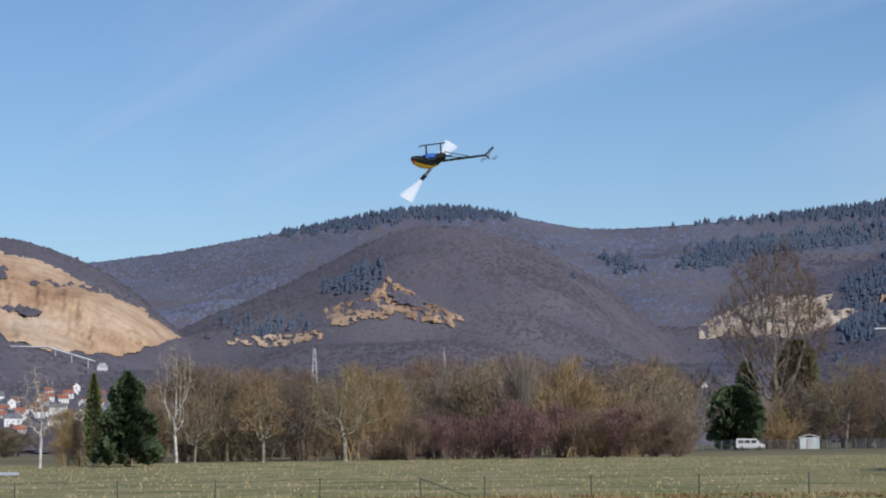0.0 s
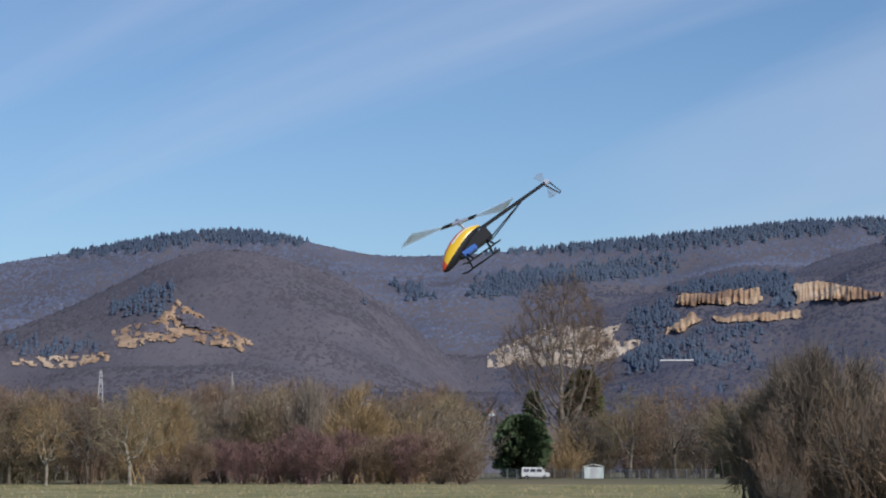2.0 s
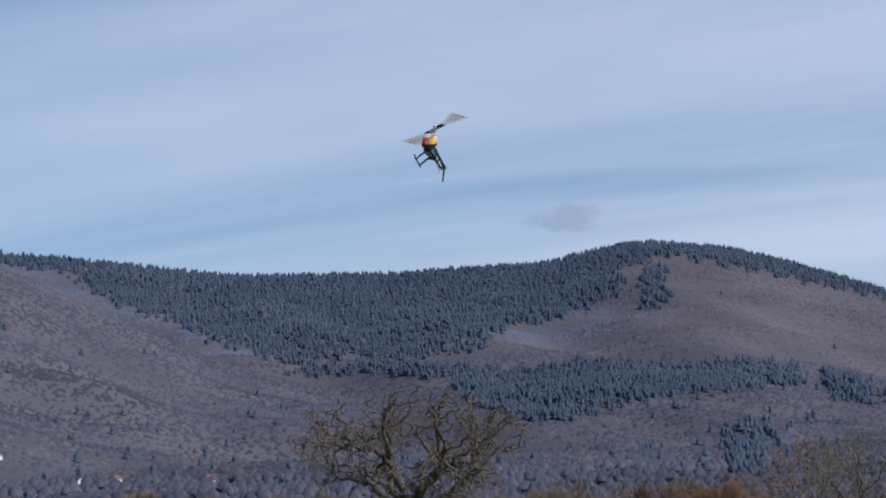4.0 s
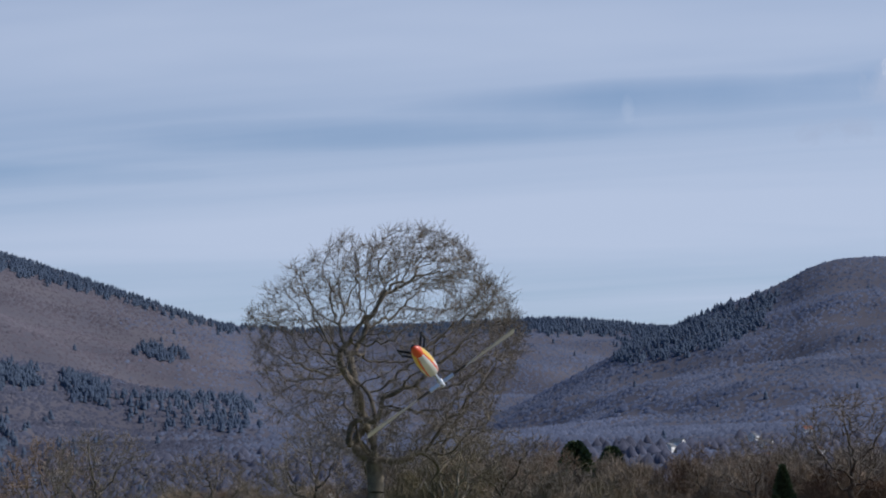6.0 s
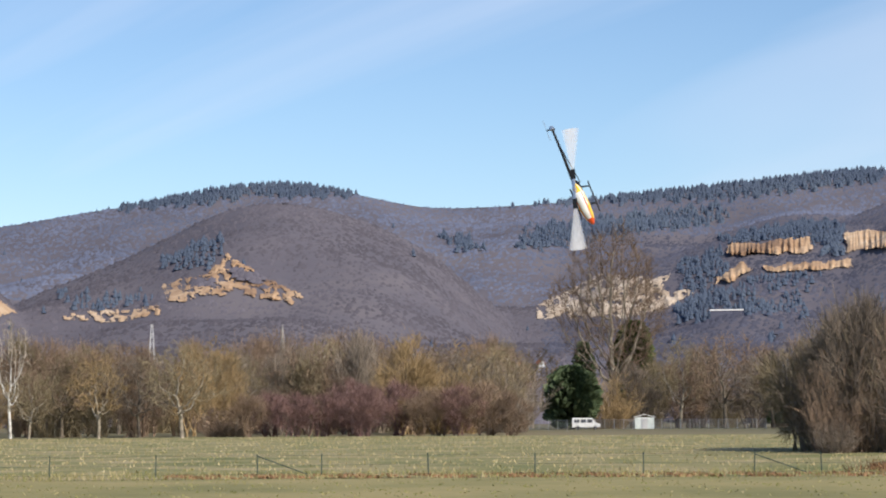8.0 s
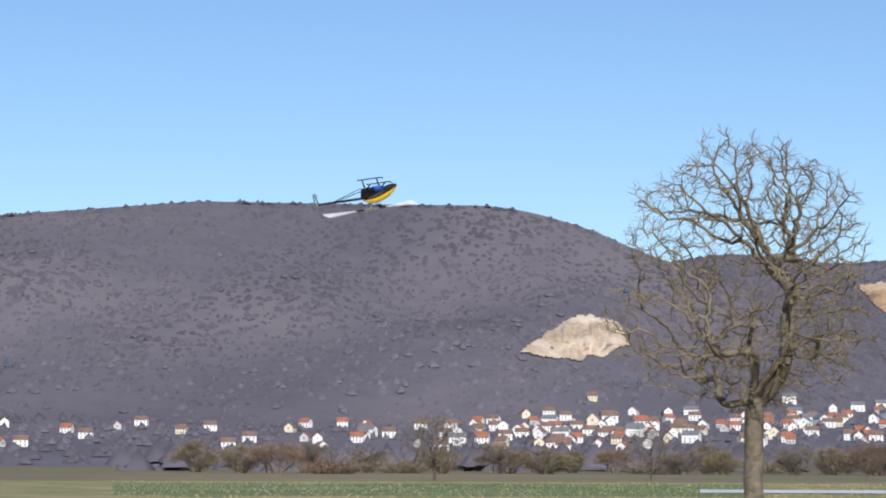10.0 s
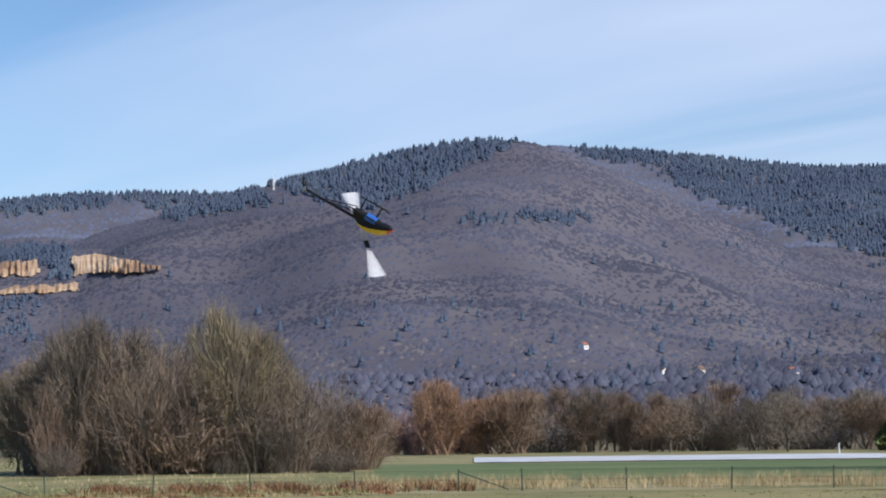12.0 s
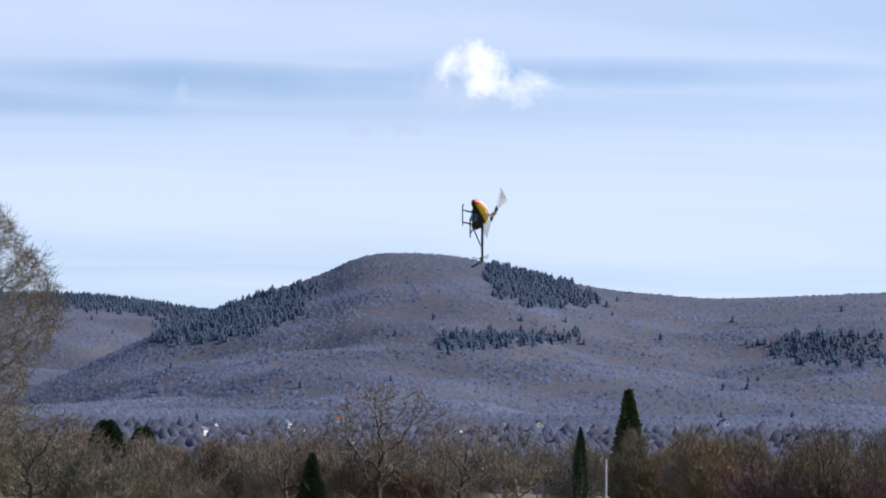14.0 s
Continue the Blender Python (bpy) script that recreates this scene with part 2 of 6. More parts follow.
# ---- the land: plain, foothills and wooded hills in one sheet ----
# each hill: distance of its crest, distance of its foot, crest line as (azimuth, degrees above the level)
HILLS = [
    (1750, 1250, [(-60, 4.5), (-40, 5.6), (-30, 6.5), (-22.6, 6.45), (-21.5, 6.27), (-20, 5.82), (-18.7, 5.2), (-16.6, 4.6), (-14, 3.6), (-11.5, 2.4), (-9, 0)]),
    (2150, 1350, [(-30, 2), (-22, 4.4), (-16.6, 5.25), (-14.8, 5.0), (-13.5, 4.95), (-12.3, 5.06), (-11, 5.18), (-10.2, 4.98), (-9, 4.55), (-7.9, 3.9), (-6.5, 2.6), (-5, 1.2), (-3, 0)]),
    (3100, 1700, [(-60, 2), (-30, 3), (-14, 4.2), (-8.9, 4.5), (-6.9, 4.75), (-4.9, 5.12), (-3.2, 5.38), (-1.8, 5.68), (-0.6, 5.82), (0.1, 5.86), (0.9, 5.74), (1.9, 5.57),
                  (3, 5.33), (3.8, 5.22), (4.8, 5.24), (6.3, 5.3), (8.4, 5.47), (11.5, 5.75), (13.8, 5.98), (16.2, 6.05), (18, 6.02), (22, 6.0), (30, 5.0)]),
    (2350, 1350, [(-10, 1.4), (-8, 2.2), (-6.2, 3.05), (-4.1, 3.9), (-2.7, 4.6), (-1.5, 5.2), (-0.4, 5.4), (0.9, 5.27), (2.3, 4.83), (3.7, 4.1), (5.1, 2.9), (6.2, 2.0), (8, 1.0), (10, 0)]),
    (2500, 1500, [(4, 1.0), (6, 2.3), (8, 3.5), (10, 4.1), (11.1, 4.4), (14, 4.7), (16.5, 4.6), (19, 5.0), (22, 5.2), (26, 4.0), (30, 2)]),
    (2700, 1300, [(12, 4.0), (15, 5.2), (17, 5.7), (18, 6.0), (19, 6.28), (20.1, 6.5), (21.5, 6.88), (23, 7.2), (24.9, 7.36), (25.9, 7.2), (27.8, 6.4), (29.2, 5.7), (30.6, 5.05), (32, 4.45), (34.3, 3.75), (37, 2.9), (40, 1.8), (44, 0.5)]),
    (3500, 1700, [(20, 5.8), (24, 7.0), (26, 7.2), (27.9, 7.02), (30.7, 6.7), (32.6, 6.46), (36.7, 6.4), (39, 6.5), (40.7, 6.53), (41.5, 6.78), (43.1, 7.0), (44.1, 6.86), (45.3, 6.7), (46.7, 6.29),
                  (48.1, 5.8), (49.5, 5.32), (50.6, 4.92), (53, 4.1), (56, 3.0), (60, 2)]),
    (2500, 1400, [(30, 0.5), (34, 2.2), (38, 3.4), (42, 3.9), (46, 3.7), (50, 3.1), (54, 2.4), (58, 1.8), (64, 2.0)]),
    (4100, 2300, [(40, 3.0), (48, 4.6), (50.6, 4.78), (53.3, 4.5), (56, 4.55), (59.2, 4.62), (60.7, 4.52), (62.6, 4.25), (66, 4.2), (74, 4.5), (80, 4.9), (90, 4.6)]),
    (3000, 1500, [(56, 1.4), (59, 2.6), (61, 3.6), (62.6, 4.2), (63.5, 4.62), (65.2, 5.18), (66.4, 5.78), (67.4, 5.84), (68.7, 5.78), (69.8, 5.55), (71.5, 5.14), (72.7, 4.94), (75, 4.74), (77.2, 4.8), (79.5, 4.9), (90, 4.2)]),
    (2200, 1300, [(52, 0.8), (58, 1.8), (64, 2.3), (70, 2.7), (76, 2.4), (84, 2.6), (95, 2.0)]),
]


def relief(x, y):
    """Spurs and gullies, from a few waves of unlike length."""
    return (np.sin(x * 0.011 + 1.7 * np.sin(y * 0.004)) * np.sin(y * 0.009 + 1.3 * np.sin(x * 0.005))
            + 0.5 * np.sin(x * 0.027 + y * 0.013) * np.sin(y * 0.023 - x * 0.011 + 2.0))


def land(az, r):
    """Height of the land; arrays of azimuth in degrees and of distance."""
    az, r = np.broadcast_arrays(np.asarray(az, float), np.asarray(r, float))
    a = np.radians(az)
    x, y = r * np.sin(a), r * np.cos(a)
    z = np.clip(r - 1000, 0, None) * 0.075
    z = np.minimum(z, 58 + np.clip(r - 2000, 0, None) * 0.01)
    spur = relief(x, y)
    for crest, foot, line in HILLS:
        el = sum(np.interp(az + o, [p[0] for p in line], [p[1] for p in line], left=0, right=0) for o in (-0.4, 0, 0.4)) / 3
        top = EYE[2] + crest * np.tan(np.radians(el))
        s = (r - foot) / (crest - foot)
        rise = np.clip(s, 0, 1) ** 1.25
        fall = np.clip(1 - (r - crest) / 900, 0, 1)
        h = top * np.where(s <= 1, rise, fall) + spur * 26 * np.clip(s, 0, 1) * np.clip((1 - s) * 2.5, 0, 1) * (el > 0.3)
        z = np.maximum(z, h)
    return np.where(r < 1000, 0.0, z)


AZ0, AZ1 = -42.0, 92.0
azs = np.concatenate([np.arange(-180, AZ0, 4.0), np.arange(AZ0, AZ1, 0.2), np.arange(AZ1, 180, 4.0)])
rs = np.concatenate([[3.0, 30, 70, 120, 200, 300, 450, 600, 800, 950], np.arange(1000, 4300, 34.0), [4500, 4800]])
rs = np.union1d(rs, [float(h[0]) for h in HILLS])
ga, gr = np.meshgrid(azs, rs, indexing="ij")
gz = land(ga, gr)
gx, gy = gr * np.sin(np.radians(ga)), gr * np.cos(np.radians(ga))
nr = len(rs)
gv = np.stack([gx, gy, gz], -1).reshape(-1, 3)
na = len(azs)
ii, jj = np.meshgrid(np.arange(na), np.arange(nr - 1), indexing="ij")
i2 = (ii + 1) % na
gf = np.stack([ii * nr + jj, ii * nr + jj + 1, i2 * nr + jj + 1, i2 * nr + jj], -1).reshape(-1, 4)
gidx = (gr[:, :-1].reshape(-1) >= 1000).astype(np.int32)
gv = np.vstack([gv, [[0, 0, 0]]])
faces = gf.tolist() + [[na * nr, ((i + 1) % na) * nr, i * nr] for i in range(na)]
ground = new("ground", mesh_from("ground", gv.tolist(), [f[::-1] for f in faces], [M_PLAIN, M_LITTER_HAZE], list(gidx) + [0] * na, True))
tagged(ground, "flat plain rising to hills under haze-tinted leaf litter", "ground", kind="structure")


def seen_at(az, el, r0=1050, r1=4200):
    """Where the line of sight at these angles first meets the hills: its distance, or 0."""
    r = np.arange(r0, r1, 12.0)
    hit = (land(az, r) - EYE[2]) / r >= math.tan(radians(el))
    if not hit.any():
        return 0.0
    k = int(np.argmax(hit))
    if k == 0:
        return float(r[0])
    up = (land(az, r[k - 1:k + 1]) - EYE[2]) / r[k - 1:k + 1] - math.tan(radians(el))
    return float(r[k - 1] + 12.0 * min(1.0, max(0.0, -up[0] / max(1e-9, up[1] - up[0]))))


# ---- fields ----
def field(name, az0, az1, r0, r1, mat, z, label, ragged=0.0, steps=40, rsteps=6):
    """A piece of field between two distances and two bearings; its ends run along the field's own straight line."""
    verts, fs = [], []
    for i in range(steps + 1):
        a = az0 + (az1 - az0) * i / steps
        q0 = r0(a) if callable(r0) else r0
        q1 = r1(a) if callable(r1) else r1
        for j in range(rsteps + 1):
            r = q0 + (q1 - q0) * j / rsteps
            w = ragged * noise.noise((i * 0.7, j * 3.1, r0 if not callable(r0) else 1.0)) if j in (0, rsteps) else 0
            verts.append(at(a, r + w, z))
    n = rsteps + 1
    for i in range(steps):
        for j in range(rsteps):
            fs.append((i * n + j, (i + 1) * n + j, (i + 1) * n + j + 1, i * n + j + 1))
    ob = new(name, mesh_from(name, verts, [f[::-1] for f in fs], [mat], None, True))
    return tagged(ob, label, "field", kind="structure")


field("mown_field", -70, 110, 4, 82, M_MOWN, 0.02, "mown yellowish winter grass of the flying field", 0.6, 120)
field("grass_field", -40, 21.5, 82.3, 262, M_FIELD, 0.03, "rough grass field, pale straw among the green", 0.8, 90, 10)
field("verge", 21.5, 110, 82.3, 104, M_FIELD, 0.03, "rough verge of dry grass along the fence", 0.8, 60)
field("wheat_field", 21.5, 62, 104.3, 160, M_WHEAT, 0.035, "green field of young winter wheat", 0.5, 60)
field("fallow_strip", 21.5, 62, 160.3, 240, M_FIELD, 0.03, "strip of dry grass beyond the wheat", 0.5, 60)
field("soil_field", 62.2, 100, 104.3, 230, M_SOIL, 0.035, "brown ploughed field", 0.5, 60)


# ---- woods on the hills ----
rng = np.random.default_rng(7)
QUARRIES = []


def inside(poly, az, el):
    """Which of the points lie within the outline."""
    p = np.array(poly)
    res = np.zeros(len(az), bool)
    for i in range(len(p)):
        (x0, y0), (x1, y1) = p[i - 1], p[i]
        if y0 != y1:
            c = ((y0 > el) != (y1 > el)) & (az < (x1 - x0) * (el - y0) / (y1 - y0) + x0)
            res ^= c
    return res


def quarry(name, outline, mat, label, bays=0.0, step=0.05, depth=20.0, holes=0.0):
    """A broken rock face set into the slope: benches and clefts stand out of it."""
    QUARRIES.append(outline)
    xs = [p[0] for p in outline]
    ys = [p[1] for p in outline]
    A = np.arange(min(xs) - step, max(xs) + 2 * step, step)
    E = np.arange(min(ys) - step, max(ys) + 2 * step, step * 0.6)
    index, verts, fs = {}, [], []
    aa, ee = np.meshgrid(A, E, indexing="ij")
    fray = np.array([[noise.fractal((a * 3.1, e * 3.1, 5.0), 0.8, 2.2, 4) for e in E] for a in A])
    wob_a = aa + 0.10 * fray
    wob_e = ee + 0.09 * np.roll(fray, 7, 0)
    keep = inside(outline, wob_a.reshape(-1), wob_e.reshape(-1)).reshape(aa.shape)
    if holes:
        gaps = np.array([[noise.fractal((a * 5.3, e * 6.5, 11.0), 0.7, 2.1, 4) for e in E] for a in A])
        keep &= gaps < holes
    inner, level = keep.copy(), keep.astype(float)
    for _ in range(6):
        inner = inner & np.roll(inner, 1, 0) & np.roll(inner, -1, 0) & np.roll(inner, 1, 1) & np.roll(inner, -1, 1)
        level += inner
    level /= 7.0
    line = np.interp(np.array(A), sorted(xs), [seen_at(a, float(np.mean(ys))) or 2300 for a in sorted(xs)])
    for i in range(len(A)):
        for j in range(len(E)):
            if keep[i, j] or (i and keep[i - 1, j]) or (j and keep[i, j - 1]) or (i and j and keep[i - 1, j - 1]):
                r = seen_at(float(A[i]), float(E[j])) or line[i]
                n1 = noise.fractal((A[i] * 1.7, E[j] * 1.1, 4.0), 0.9, 2.1, 4)
                n2 = abs(noise.noise((A[i] * 4.5, E[j] * 0.8, 9.0))) + 0.35 * noise.noise((A[i] * 13, E[j] * 7, 2.0))
                bench = min(1.0, 3 * ((E[j] * 1.15 + 0.12 * A[i] + 0.2 * noise.noise((A[i], 0, 7))) % 1.0))
                out = depth * (0.3 + 0.6 * n1 + 0.6 * n2 - 0.1 * bench) 
                cleft = bays * (abs(noise.noise((A[i] * 7.5, E[j] * 0.7, 3.0))) + 0.5 * abs(noise.noise((A[i] * 17, E[j] * 1.1, 6.0))))
                r2 = r - 3 - bays * 0.8 - max(0.0, out) * level[i, j] + cleft
                index[i, j] = len(verts)
                verts.append(at(float(A[i]), r2, EYE[2] + r2 * math.tan(radians(float(E[j])))))
    for i in range(len(A) - 1):
        for j in range(len(E) - 1):
            if keep[i, j]:
                k = [(i, j), (i + 1, j), (i + 1, j + 1), (i, j + 1)]
                if all(q in index for q in k):
                    fs.append([index[q] for q in k])
    ob = new(name, mesh_from(name, verts, fs, [mat], None, True))
    return tagged(ob, label, "rock face", kind="structure")


quarry("quarry_great", [(-13.46, 4.37), (-12.47, 4.59), (-11.61, 4.81), (-10.19, 4.61), (-8.76, 3.87), (-7.63, 3.35), (-6.68, 2.64), (-7.91, 2.21), (-9.04, 2.28), (-9.9, 2.36), (-10.9, 2.62), (-11.3, 3.0), (-12.1, 3.3), (-12.9, 3.75)],
       M_ROCK, "large pale orange quarry face in the hillside", step=0.045)
quarry("quarry_west", [(-21.9, 2.75), (-21.2, 3.27), (-20.5, 3.7), (-19.52, 3.58), (-19.1, 2.95), (-20.34, 2.55)], M_ROCK_WHITE, "small pale quarry on the wooded slope")
quarry("quarry_crag", [(-3.04, 3.33), (-2.1, 3.53), (-1.7, 3.8), (-1.39, 4.1), (-1.0, 3.8), (-0.6, 3.5), (0.0, 3.3), (0.5, 3.0), (0.2, 2.85), (-0.7, 3.05), (-1.3, 3.15), (-2.12, 2.98), (-2.9, 2.9)],
       M_ROCK, "broken orange crag among trees", step=0.03, holes=0.15)
quarry("quarry_ledge", [(-5.5, 2.58), (-4.1, 2.7), (-3.1, 2.78), (-3.1, 2.58), (-3.96, 2.42), (-5.5, 2.46)], M_ROCK, "low ledge of orange rock", step=0.03, holes=0.1)
quarry("quarry_white", [(6.34, 2.42), (6.37, 2.78), (7.2, 3.19), (7.91, 3.55), (9.18, 3.4), (9.7, 3.5), (9.5, 3.1), (10.3, 3.12), (9.73, 2.7), (8.89, 2.47), (7.05, 2.5)],
       M_ROCK_WHITE, "whitish quarry face behind the tall poplar", step=0.035, holes=0.3)
quarry("quarry_upper", [(11.1, 4.24), (12.3, 4.32), (13.15, 4.38), (13.2, 4.05), (11.1, 3.98)], M_ROCK, "upper quarry wall of upright clefts", 26, 0.022)
quarry("quarry_bluff", [(14.0, 4.48), (14.6, 4.56), (15.5, 4.36), (16.2, 4.28), (16.2, 4.15), (14.8, 4.08), (14.0, 4.0)], M_ROCK, "sunlit quarry bluff of upright clefts", 26, 0.022)
quarry("quarry_lower", [(10.75, 3.27), (11.5, 3.83), (11.75, 3.65), (11.3, 3.4)], M_ROCK, "lower quarry ledge of orange rock", 12, 0.026)
quarry("quarry_lower_ledge", [(12.0, 3.7), (13.0, 3.76), (14.18, 3.85), (14.17, 3.62), (13, 3.6), (12.08, 3.54)], M_ROCK, "lower quarry ledge of orange rock", 12, 0.026)

# overgrown ledges: from bearing and height to bearing and height, half width (degrees)
LEDGES = [(-11.6, 3.5, -10.1, 3.34, 0.06), (-10.45, 4.13, -8.7, 3.88, 0.016), (-12.2, 4.42, -11.0, 4.36, 0.1), (-1.3, 3.72, -0.5, 3.45, 0.12), (-2.3, 3.35, -1.8, 3.5, 0.07)]
# spruce stands: share of spruces, then the outline as bearings and heights
STANDS = []


def stand(share, *outline):
    STANDS.append((share, outline))


stand(0.7, (26.51, 7.1), (29.75, 7.0), (32.31, 6.6), (35.59, 6.5), (38.16, 6.6), (40.79, 6.7), (41.57, 6.9), (42.28, 7.1), (42.41, 6.65), (41.28, 6.04), (40.56, 5.34), (39.13, 4.87), (38.84, 4.38),
      (37.42, 4.33), (36.28, 4.23), (35.43, 4.57), (34.71, 3.93), (33.58, 4.37), (32.30, 4.80), (31.16, 5.38), (29.75, 5.80), (28.48, 6.65), (27.21, 6.78))
stand(0.6, (23.88, 5.47), (27.00, 5.45), (27.00, 5.24), (23.88, 5.25))
stand(0.9, (39.57, 6.7), (41.37, 6.7), (43.33, 7.2), (46.30, 6.45), (49.29, 5.6), (49.29, 5.32), (45.88, 6.13), (43.47, 6.69), (42.35, 6.29), (42.49, 5.73), (40.82, 5.16), (39.86, 5.01), (39.58, 5.29))
stand(0.95, (42.88, 5.73), (43.22, 6.43), (43.54, 6.29), (43.54, 5.59), (43.22, 5.24))
stand(0.95, (33.96, 3.99), (36.20, 4.22), (38.22, 4.03), (39.59, 3.89), (41.66, 4.07), (43.76, 3.86), (45.45, 3.92), (46.72, 3.68), (46.79, 3.25), (44.88, 3.22), (43.76, 3.17), (41.67, 2.75), (41.11, 2.53),
      (39.60, 2.75), (38.5, 3.1), (38.2, 3.7), (36.22, 3.95), (33.97, 3.9))
stand(0.9, (47.36, 3.67), (48.42, 3.24), (48.56, 2.71), (47.57, 2.89))
stand(0.8, (49.28, 4.26), (49.71, 4.18), (50.49, 4.03), (50.49, 3.82), (49.28, 3.86))
stand(0.6, (47.01, 6.18), (49.29, 5.58), (51.70, 4.59), (51.70, 4.42), (49.43, 5.15), (47.15, 5.80))
stand(0.8, (50.85, 5.0), (53.48, 4.7), (59, 4.75), (61.66, 4.6), (63.45, 4.40), (63.44, 3.99), (59.19, 4.27), (53.48, 4.40), (50.85, 4.71))
stand(0.3, (48.56, 3.03), (51.97, 2.85), (52.10, 2.00), (49.41, 2.17))
stand(0.55, (44.88, 2.34), (46.01, 2.41), (45.86, 0.93), (44.88, 1.22))
stand(0.75, (69.49, 5.7), (70.20, 5.6), (71.27, 5.25), (72.63, 4.58), (70.78, 4.49), (69.64, 4.83))
stand(0.6, (68.37, 3.82), (71.92, 3.89), (71.92, 3.64), (68.38, 3.37))
stand(0.5, (76.15, 3.61), (77.40, 3.89), (79.44, 3.76), (79.44, 3.20), (77.40, 3.05))
stand(0.5, (61.29, 3.98), (63.53, 4.67), (65.22, 5.05), (64.95, 4.20), (63.27, 3.60), (61.02, 3.39))
stand(0.9, (-5.07, 5.2), (-4.22, 5.45), (-2.08, 5.9), (-0.22, 6.1), (1.77, 5.8), (2.05, 5.56), (-0.37, 5.50), (-0.66, 5.60), (-1.80, 5.37), (-3.80, 5.18))
stand(0.8, (3.76, 5.4), (11.03, 5.9), (15, 6.2), (15, 5.75), (11.02, 5.35), (5.88, 5.31))
stand(0.8, (3.89, 4.68), (4.87, 4.31), (5.01, 4.02), (4.02, 4.40))
stand(0.7, (5.72, 4.15), (6.29, 4.70), (8.68, 5.00), (11.01, 5.21), (11.00, 4.79), (8.67, 4.51), (7.12, 4.26))
stand(0.3, (-3.24, 3.86), (-1.95, 4.41), (-1.38, 4.52), (-1.25, 3.98), (-2.67, 3.57))
stand(0.15, (-5.79, 3.10), (-3.25, 2.98), (-3.25, 2.58), (-4.80, 2.52))
stand(0.55, (10.07, 3.78), (10.93, 4.15), (11.07, 3.51), (10.65, 3.08), (11.64, 3.08), (11.65, 2.66), (9.94, 2.22), (9.66, 2.65))
stand(0.8, (10.93, 4.36), (13.34, 4.82), (14.05, 4.61), (13.34, 4.37), (11.21, 4.22))
stand(0.95, (13.39, 4.40), (14.01, 4.54), (14.01, 3.92), (13.39, 3.97))
stand(0.8, (18.85, 6.3), (20.10, 6.8), (21.32, 7.1), (23.13, 7.4), (25, 7.5), (25, 7.2), (23.12, 6.27), (21.31, 5.60), (20.10, 5.89))
stand(0.7, (14.90, 6.10), (18.85, 6.16), (18.85, 5.77), (16.60, 5.36), (15.89, 5.71))
stand(0.2, (11.36, 3.37), (13.06, 3.52), (13.07, 2.52), (11.50, 2.37))


def woods(count_leaf, count_spruce):
    az = rng.uniform(-41, 88, 800000)
    r = np.sqrt(rng.uniform(1010 ** 2, 4150 ** 2, 800000))
    z = land(az, r)
    el = np.degrees(np.arctan((z - EYE[2]) / r))
    # only slopes that face the plain: those not hidden behind a nearer crest
    hidden = np.zeros(len(az), bool)
    for k in (0.97, 0.93, 0.87, 0.8, 0.72, 0.64):
        rr = r * k
        hidden |= np.degrees(np.arctan((land(az, rr) - EYE[2]) / rr)) > el + 0.12
    low = np.where(az < 9, 1.55 + 0.2 * np.sin(az * 0.9), 0.0)
    cut = hidden | (el < low)
    for q in QUARRIES:
        cut |= inside(q, az, el) | inside(q, az, el + 0.1)
    # scrub has taken hold on benches and ledges of the rock
    for a0, e0, a1, e1, wide in LEDGES:
        f = np.clip((az - a0) / (a1 - a0), 0, 1)
        on = (az > a0) & (az < a1) & (np.abs(el - e0 - (e1 - e0) * f + 0.04 * np.sin(az * 9)) < wide)
        cut &= ~on
        r = np.where(on, r - 20, r)
        z = np.where(on, EYE[2] + r * np.tan(np.radians(el)), z)
    conif = np.zeros(len(az))
    fray_a, fray_e = 0.10 * np.sin(az * 19 + el * 23) + 0.12 * np.sin(az * 7.3 - el * 9), 0.05 * np.sin(az * 23 - el * 13) + 0.05 * np.sin(az * 9.1)
    for share, outline in STANDS:
        lo, hi = min(q[0] for q in outline) - 0.5, max(q[0] for q in outline) + 0.5
        some = (az > lo) & (az < hi)
        conif[some] = np.maximum(conif[some], share * inside(outline, az[some] + fray_a[some], el[some] + fray_e[some]))
    is_c = rng.uniform(0, 1, len(az)) < conif
    clump = np.sin(az * 6.1 + 3 * np.sin(el * 4.3)) + np.sin(el * 17 + 2 * np.sin(az * 3.7)) + np.sin(az * 15.7 - el * 11)
    is_c |= rng.uniform(0, 1, len(az)) < np.where((az > 12) & (az < 50) & (el < 3.2), np.where(clump > 2.25, 0.35, 0.0006), 0.0006)
    # open ground on the lower garden slopes
    open_ = (rng.uniform(0, 1, len(az)) < 0.15) & (az > 16) & (az < 42) & (el < 2.8)
    # spruces stand closer than the bare crowns
    keep = ~cut & ~open_
    thin = rng.uniform(0, 1, len(az)) < 0.95
    pos = np.stack([r * np.sin(np.radians(az)), r * np.cos(np.radians(az)), z], -1)
    return pos[keep & ~is_c & thin][:count_leaf], pos[keep & is_c][:count_spruce]


leaf_pos, spruce_pos = woods(215000, 60000)


def stuff(name, verts, tri, mat, label, cat):
    me = bpy.data.meshes.new(name)
    nv, nf = len(verts), len(tri)
    me.vertices.add(nv)
    me.vertices.foreach_set("co", verts.astype(np.float32).reshape(-1))
    me.loops.add(nf * 3)
    me.loops.foreach_set("vertex_index", tri.astype(np.int32).reshape(-1))
    me.polygons.add(nf)
    me.polygons.foreach_set("loop_start", np.arange(0, nf * 3, 3, dtype=np.int32))
    me.materials.append(mat)
    me.update(calc_edges=True)
    return tagged(new(name, me), label, cat, kind="stuff")


